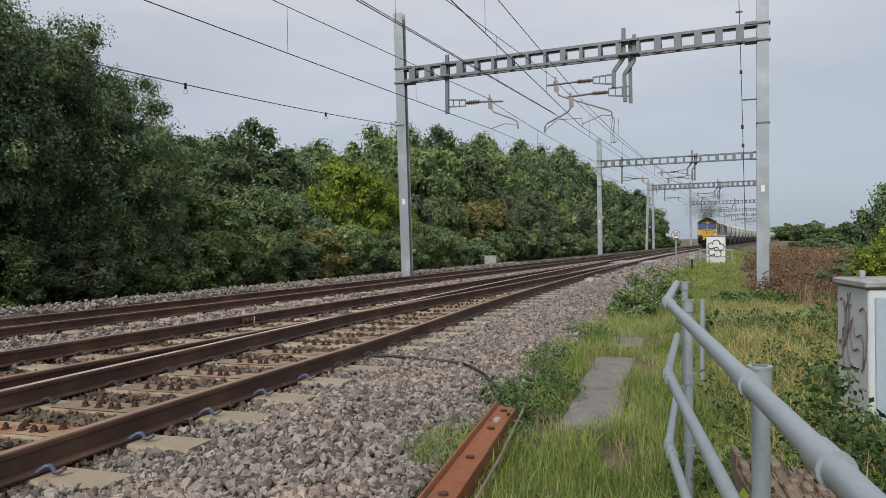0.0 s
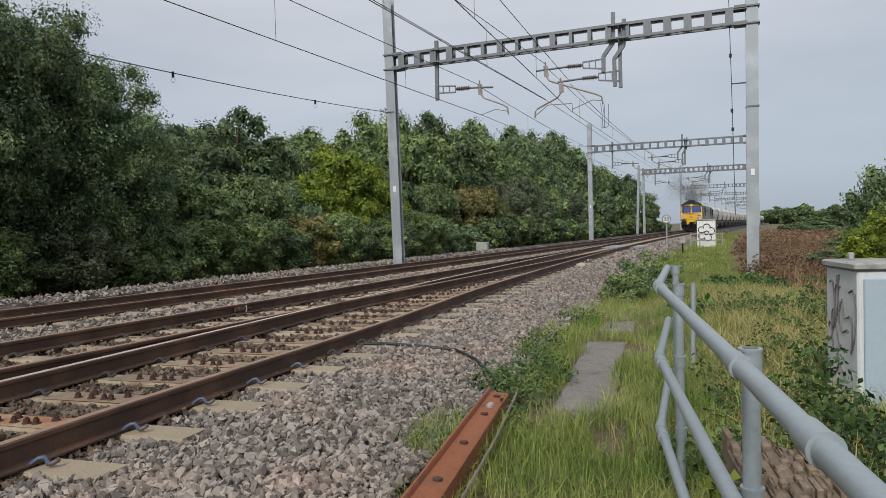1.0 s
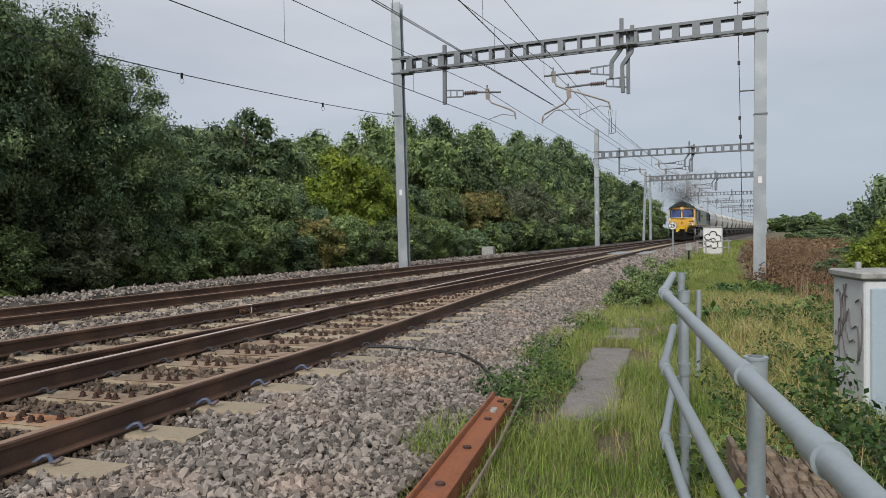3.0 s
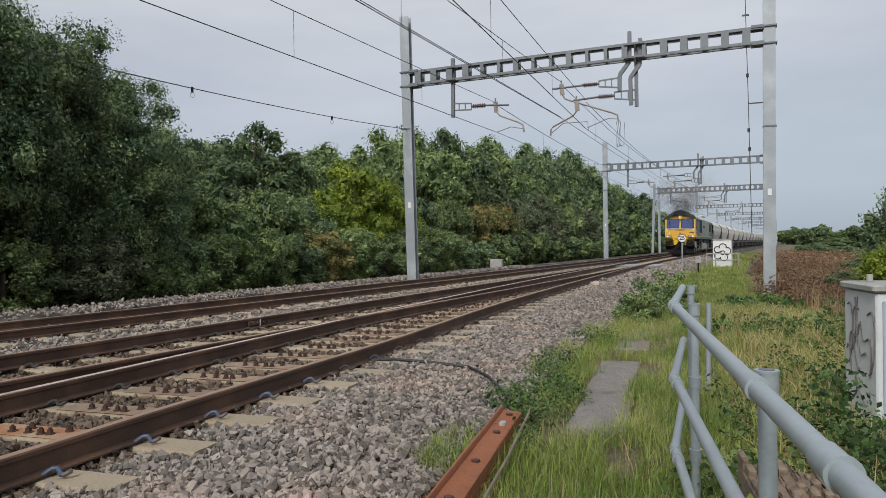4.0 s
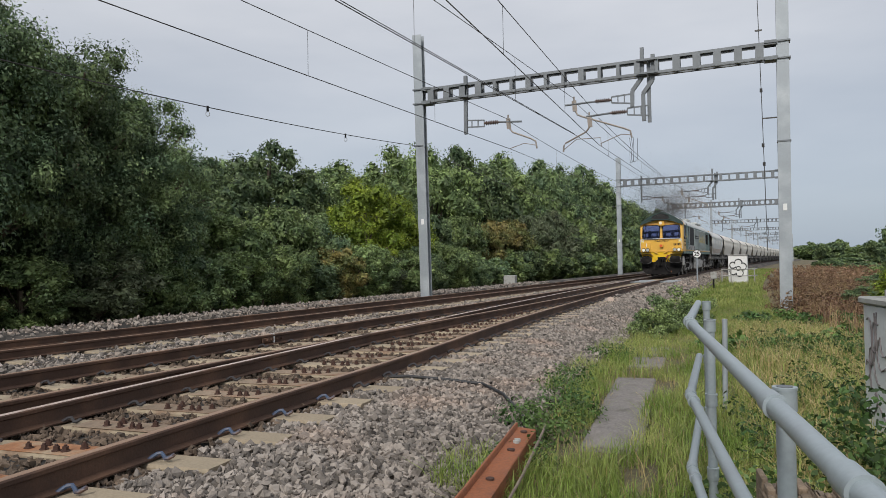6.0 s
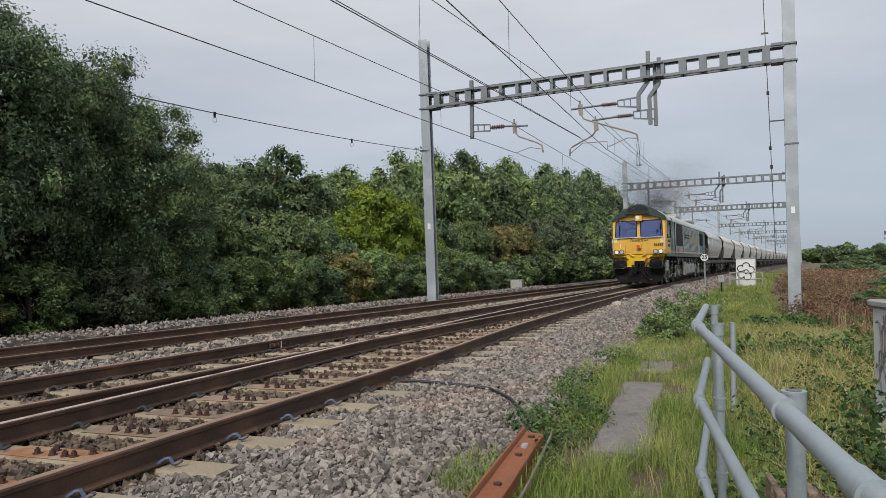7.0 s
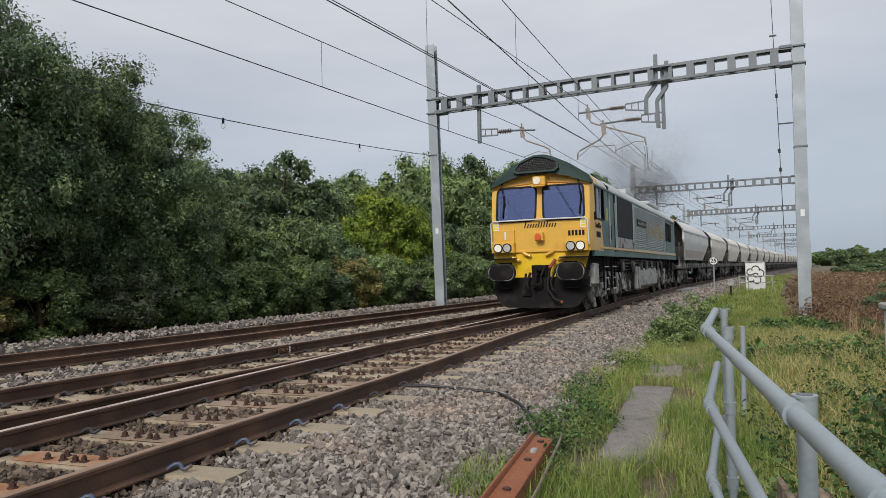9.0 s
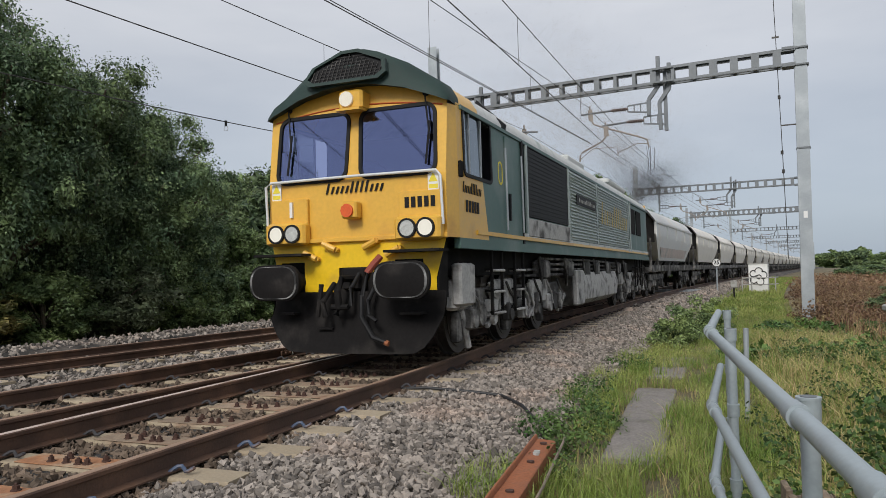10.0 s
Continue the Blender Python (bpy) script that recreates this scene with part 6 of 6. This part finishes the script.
def build_low_plants():
    low_plant("weeds", "leafy green weeds at the ballast edge", L_IVY, ((2.78, 7.3, 0.35, 0.28), (2.95, 7.9, 0.35, 0.3), (3.05, 7.2, 0.25, 0.3), (2.9, 8.6, 0.3, 0.25), (2.7, 9.5, 0.25, 0.2), (3.0, 6.4, 0.2, 0.2), (2.6, 10.4, 0.3, 0.15), (2.8, 12.5, 0.3, 0.2)), 5200, 0.017, 41)
    low_plant("shrub", "green lineside shrub on the ballast shoulder", L_MID, ((3.2, 17.4, 0.55, 1.0), (3.5, 18.5, 0.6, 1.15), (3.65, 19.8, 0.6, 1.1), (3.1, 16.4, 0.45, 0.7)), 15000, 0.026, 42)
    low_plant("brambles", "dark green brambles under the handrail", L_IVY, ((4.75, 5.4, 0.5, 0.5), (4.9, 4.5, 0.4, 0.5), (5.3, 6.0, 0.6, 0.45), (5.2, 8.5, 0.8, 0.4), (5.6, 4.2, 0.5, 0.7), (6.0, 10.5, 1.0, 0.45), (5.0, 7.2, 0.5, 0.3), (5.8, 13.0, 1.0, 0.4), (6.6, 9.0, 1.0, 0.6)), 15000, 0.021, 43)
    rs = np.random.default_rng(51)
    v, f = leaves(rs, np.array([(1.03 + 0.05 * k, 2.72 - 0.02 * k, 0.12 - 0.05 * k) for k in range(4)]), np.full(4, 0.06), 60, 0.030)
    tagged(new("sprig", arrays_mesh("sprig", v, f, L_LIME)), "bright green sprig growing through the handrail", "plant", kind="stuff")
    rng = random.Random(12)
    spots = [(6.4 + 6.5 * rng.random(), 14 + 46 * rng.random() ** 1.2, 0.9, 0.95) for k in range(75)]
    away = [(7 + 14 * rng.random(), 55 + 75 * rng.random(), 2.0, 1.1) for k in range(60)]
    low_plant("dead_weeds", "distant brown dead weeds", L_BROWN, away, 12000, 0.10, 47)
    low_plant("climber", "leafy bramble stems climbing before the cabinet", L_IVY, ((5.05, 6.3, 0.22, 0.95), (5.2, 5.6, 0.25, 1.1), (5.35, 5.0, 0.25, 0.9)), 1700, 0.024, 46)
    low_plant("dead_weeds", "bushy reddish brown dead weeds", L_BROWN, spots, 44000, 0.040, 45)
    low_plant("weeds", "patchy green weeds among dry grass", L_IVY, ((6.2, 15, 1.4, 0.4), (7.0, 20, 1.8, 0.5), (5.6, 22, 1.0, 0.3), (8.0, 17, 1.5, 0.6), (4.6, 14, 0.6, 0.2)), 6000, 0.05, 44)


# ---- lineside things ----
def build_handrail():
    h = empty("handrail", "galvanised tubular handrail with three rails and clamped joints", "handrail", m=Matrix())
    A, B, q = Vector((0.848, 1.96, 0)), Vector((1.303, 3.9, 0)), Vector((1.80, 5.45, 0))
    r = 0.0241
    elbow0, near0 = Vector((1.205, 3.94, 0)), Vector((0.632, 1.25, 0))
    along = (near0 - elbow0).normalized()
    C = B + along * 4.4

    def on(p, z):
        return Vector((p.x, p.y, z))

    def levels(d):
        """Heights of the three rails, d metres towards the near end: the top one falls a little."""
        return 0.748 - 0.0098 * d, 0.356 - 0.004 * d, -0.032 - 0.008 * d
    for p, d in ((A, 2.0), (B, 0.0), (C, 4.4), (q, -0.5)):
        tops = levels(d)
        po = part("post", Mesh().tube([on(p, -0.75), on(p, tops[0] - 0.006)], r, 18), M_TUBE, h)
        for z in tops:
            cl = Mesh().tube([on(p, z - 0.052), on(p, z + 0.008)], r + 0.006, 18)
            cl.tube([on(p, z + 0.004), on(p, z + 0.012)], r + 0.008, 18)
            part("clamp", cl, M_TUBE, po, "cast tube clamp")
        part("cap", Mesh().tube([on(p, tops[0] - 0.008), on(p, tops[0] + 0.014)], r * 0.86, 16), M_GALV_DARK, po, "dark recessed tube end")
    for name, k in (("top_rail", 0), ("middle_rail", 1), ("bottom_rail", 2)):
        e = on(elbow0, levels(0)[k])
        far = on(q - Vector((0.06, 0.0, 0)), levels(0)[k] + 0.004)
        way = on(elbow0 + along * 4.4, levels(4.4)[k])
        tr = part(name, Mesh().tube([way, e], r, 18), M_TUBE, h)
        part("return_rail", Mesh().tube([e, far], r, 16), M_TUBE, tr)
        part("elbow", Mesh().tube([e + (way - e).normalized() * 0.05, e, e + (far - e).normalized() * 0.05], r + 0.006, 16), M_TUBE, tr, "bent tube elbow")
        for d, half in ((0.16, 0.03), (2.18, 0.045), (2.82, 0.05)):
            p = e + (way - e).normalized() * d
            sl = Mesh().tube([p - along * half, p + along * half], r + 0.005, 18)
            sl.tube([p + along * (half - 0.006), p + along * (half + 0.006)], r + 0.0075, 18)
            part("sleeve", sl, M_TUBE, tr, "tube coupling sleeve")
    st = empty("marker_post", "short grey steel post in the grass", "post", m=Matrix())
    part("tube", Mesh().tube([(2.462, 7.0, -0.6), (2.482, 7.0, 0.503)], 0.024, 14), M_GALV, st)


def build_cabinet():
    c = empty("equipment_cabinet", "pale grey steel lineside cabinet covered in spray-painted scribbles", "cabinet", m=pose(3.03, 5.2, -0.75, 0, 0, -10))
    W, D, H = 1.25, 0.62, 1.46
    part("body", Mesh().box(0, W, 0, D, 0.0, H, bevel=0.012), M_CABINET, c)
    part("lid", Mesh().box(-0.03, W + 0.03, -0.03, D + 0.03, H, H + 0.055, bevel=0.012), M_LID, c, "weathered overhanging lid")
    for k in range(2):
        d = part("door", Mesh().box(0.04 + k * 0.6, 0.60 + k * 0.6, -0.022, 0.0, 0.08, H - 0.06, bevel=0.006), M_CABINET_BLUE, c, "blue-grey cabinet door")
        part("handle", Mesh().box(0.52 + k * 0.08, 0.56 + k * 0.08, -0.05, -0.022, 0.75, 0.95, bevel=0.008), M_BLACK, d)
    for k in range(7):
        y0, z0 = D - 0.08 - 0.07 * k, H - 0.12 - 0.03 * (k % 3)
        pts = []
        for i in range(9):
            f = i / 8
            pts.append((-0.004, y0 - 0.10 * math.sin(f * 3.5 + k), z0 - 0.42 * f + 0.10 * math.sin(f * 6 + k * 2)))
        part("graffiti", Mesh().tube(pts, 0.007, 5), M_SPRAY, c, "grey spray-painted stroke")
    part("graffiti", Mesh().tube([(-0.004, D - 0.1 - 0.03 * i + 0.06 * math.sin(i * 1.3), H - 0.75 - 0.10 * math.sin(i * 0.9)) for i in range(10)], 0.007, 5), M_SPRAY, c, "grey spray-painted stroke")
    v = Mesh()
    for k in range(4):
        v.tube([(0.42, 0.32, H + 0.07 + 0.03 * k), (0.42, 0.32, H + 0.085 + 0.03 * k)], 0.075 - 0.006 * k, 14)
    v.tube([(0.42, 0.32, H + 0.04), (0.42, 0.32, H + 0.2)], 0.05, 12)
    part("vent_cap", v, M_WHITE, c, "ribbed white vent cap")
    part("sensor", Mesh().box(0.12, 0.16, 0.48, 0.52, H + 0.05, H + 0.11, bevel=0.006), M_LID, c)
    part("stub", Mesh().tube([(0.62, 0.12, H + 0.04), (0.62, 0.12, H + 0.28)], 0.035, 12), M_BLACK, c)


def build_box():
    b = empty("relay_box", "white relay cabinet with black bubble graffiti", "cabinet", m=stand(3.92, 57.0, -0.72, -3))
    part("body", Mesh().box(-0.62, 0.62, 0, 0.8, 0, 1.95, bevel=0.02), M_WHITE, b)
    part("lid", Mesh().box(-0.67, 0.67, -0.05, 0.85, 1.95, 2.03, bevel=0.01), M_LID, b)
    g = Mesh()
    for cx, cz, r, a0, a1 in ((-0.30, 1.28, 0.22, 60, 330), (0.05, 1.45, 0.24, -20, 200), (0.32, 1.18, 0.25, -130, 110), (-0.28, 0.85, 0.24, 90, 330), (0.12, 0.72, 0.24, 180, 400), (0.05, 1.05, 0.14, 0, 300)):
        g.tube([(cx + r * math.cos(radians(a0 + (a1 - a0) * k / 14)), -0.01, cz + r * math.sin(radians(a0 + (a1 - a0) * k / 14))) for k in range(15)], 0.035, 5)
    part("graffiti", g, M_BLACKPAINT, b, "black rounded graffiti outline")
    f = empty("guard_rail", "low tubular guard rail round the relay cabinet", "railing", m=stand(3.92, 56.2, -0.72, -3))
    for x in (-1.0, -0.4, 1.1):
        part("post", Mesh().tube([(x, 0, 0), (x, 0, 1.05)], 0.04, 8), M_LID, f)
    for z in (0.55, 1.0):
        part("rail", Mesh().tube([(-1.0, 0, z), (1.1, 0, z), (1.15, 1.6, z)], 0.036, 8), M_LID, f)


def build_sign():
    s = empty("speed_sign", "round white speed limit sign on a slim post", "sign", m=stand(2.05, 47.5, -0.75, 4))
    part("post", Mesh().tube([(0, 0.06, 0), (0, 0.06, 2.05)], 0.045, 8), M_GALV, s)
    part("foot", Mesh().box(-0.35, 0.3, -0.1, 0.3, 0, 0.25, bevel=0.03), M_GALV, s)
    plate = part("plate", Mesh().disc((0, 0, 2.1), (0, -1, 0), 0.25, 0.03, 28), M_WHITE, s, "white round plate")
    part("border", hoop(rounded(0, 2.1, 0.50, 0.50, 0.2499, 8), rounded(0, 2.1, 0.44, 0.44, 0.2199, 8), lambda x, z, d: Vector((x, -0.028 - d, z)), 0.008), M_BLACK, plate)
    cu = bpy.data.curves.new("digits", "FONT")
    cu.body, cu.size, cu.align_x, cu.align_y, cu.extrude, cu.offset = "25", 0.32, "CENTER", "CENTER", 0.004, 0.008
    cu.materials.append(M_BLACK)
    d = new("digits", cu)
    d.parent = plate
    d.matrix_basis = pose(0, -0.036, 2.1, 90, 0, 0)


def build_clutter():
    # rusty channel beside the path
    c = empty("steel_channel", "rust-orange steel channel section lying beside the ballast", "steel beam", m=Matrix())
    p0, p1 = at(2.905, 6.86, -0.205), at(3.11, 3.6, -0.205)
    d = (p1 - p0).normalized()
    sd = Vector((d.y, -d.x, 0)) * (-1 if d.y < 0 else 1)
    sd = -sd if sd.x < 0 else sd
    mb = Mesh()
    prof = [(-0.075, -0.11), (-0.062, -0.11), (-0.062, -0.004), (0.066, -0.018), (0.066, -0.15), (0.08, -0.15), (0.08, -0.006), (0.074, 0.0), (-0.055, 0.012), (-0.058, 0.042), (-0.063, 0.048),
            (-0.075, 0.046)]
    n = 16
    rings = []
    for k in range(n + 1):
        p = p0.lerp(p1, k / n)
        rings.append([p + sd * (x + 0.002 * noise.noise(Vector((k * 0.7, x * 30, 0)))) + Vector((0, 0, z + 0.003 * noise.noise(Vector((k * 0.9, z * 30, 4))))) for x, z in prof])
    mb.loft(rings)
    part("channel", mb, M_RUSTBEAM, c)
    for k, f in enumerate((0.045, 0.13, 0.21, 0.42, 0.62)):
        p = p0.lerp(p1, f) + sd * 0.012 + Vector((0, 0, 0.002))
        if k == 1:
            for o in (0.0, 0.05):
                part("nut", Mesh().tube([p + d * o, p + d * o + Vector((0, 0, 0.022))], 0.024, 6), M_LID, c, "pale dusty nut")
        else:
            part("bolt", Mesh().tube([p, p + Vector((0, 0, 0.016))], 0.026, 8), M_BOLT, c)
    # cable
    k = empty("cable", "black cable trailing from the rail across the ballast", "cable", m=Matrix())
    pts = [at(0.85, 8.75, -0.17), at(1.15, 8.75, -0.15), at(1.6, 8.75, -0.17), at(2.0, 8.75, -0.20), at(2.3, 8.45, -0.24), at(2.55, 8.0, -0.28), at(2.75, 7.6, -0.33)]
    part("sheath", Mesh().tube(pts, 0.016, 8), M_CABLE, k)
    w = empty("rod", "thin rusty rod lying in the grass edge", "rod", m=Matrix())
    part("bar", Mesh().tube([at(3.02, 7.05, -0.22), at(3.13, 5.8, -0.25), at(3.25, 3.8, -0.27)], 0.010, 6), M_STRAWROD, w)
    # concrete trough lids
    for i, (s0, s1, u, dz) in enumerate(((7.0, 8.55, 3.53, 0.02), (8.58, 10.5, 3.46, 0.0), (11.6, 12.6, 3.42, 0.0), (12.9, 14.0, 3.45, 0.0))):
        b = empty("trough_lid", "weathered grey concrete trough lid sunk in the grass", "concrete slab", "concrete trough lids", m=stand(u, s0, ground_z(u, (s0 + s1) / 2) - 0.022, 1.5))
        ln, mb = s1 - s0, Mesh()
        for z, k in ((-0.08, 0.0), (0.018 + dz, 0.0), (0.03 + dz, 0.014)):
            loop = []
            for a in range(24):
                f = a / 6
                x, y = ((-1 + 2 * (f % 1), 0), (1, f % 1), (1 - 2 * (f % 1), 1), (-1, 1 - f % 1))[int(f)]
                w = 0.012 * noise.noise(Vector((x * 3 + i * 7, y * 5, 2)))
                loop.append((x * (0.23 - k) + w, k + y * (ln - 2 * k) + 1.4 * w, z + 0.006 * noise.noise(Vector((x * 2, y * 3 + i, 9)))))
            mb.v += loop
        mb.f += [(r * 24 + a, r * 24 + (a + 1) % 24, r * 24 + 24 + (a + 1) % 24, r * 24 + 24 + a) for r in range(2) for a in range(24)]
        mb.f.append(tuple(range(48, 72)))
        part("slab", mb, M_SLAB, b)
    # rotten sleeper stub under the handrail
    t = empty("timber_stump", "rotten weathered timber sleeper end", "timber", m=pose(1.34, 2.86, -0.42, 2, 0, -12))
    mb = Mesh()
    rng = random.Random(9)
    for k in range(5):
        x0 = -0.16 + 0.066 * k
        zt = 0.55 - 0.03 * rng.random()
        mb.box(x0, x0 + 0.060, -0.35, 0.28 - 0.06 * rng.random(), -0.4, zt, bevel=0.012)
    for k in range(70):
        x, y = rng.uniform(-0.16, 0.15), rng.uniform(-0.33, 0.22)
        mb.box(x, x + rng.uniform(0.01, 0.035), y, y + rng.uniform(0.04, 0.14), 0.45, 0.535 + rng.uniform(0, 0.05), bevel=0.005)
    part("grain_block", mb, M_TIMBER, t)
    # small box and fence posts on the far side
    b = empty("small_cabinet", "small pale concrete cabinet by the hedge", "cabinet", m=stand(far_track(43) - 3.4, 43, -0.75, 5))
    part("body", Mesh().box(-0.35, 0.35, 0, 0.5, 0, 1.0, bevel=0.02), M_LID, b)
    for u, s in ((-12.3, 19.5), (-11.6, 24.0), (-12.4, 15.0)):
        f = empty("fence_post", "old wooden fence post at the hedge foot", "post", "fence posts", m=stand(u, s, -0.8))
        part("post", Mesh().tube([(0, 0, 0), (0.02, 0, 1.35)], 0.06, 8), M_BARK, f)
    g = empty("location_post", "small grey lineside post with a box", "post", m=stand(3.05, 46.0, -0.65))
    part("post", Mesh().tube([(0, 0, 0), (0, 0, 0.8)], 0.04, 8), M_BLACK, g)
    part("box", Mesh().box(-0.16, 0.16, -0.1, 0.1, 0.55, 0.95, bevel=0.02), M_LID, g)


build_woods()
build_grass()
build_low_plants()
build_handrail()
build_cabinet()
build_box()
build_sign()
build_clutter()
motions()
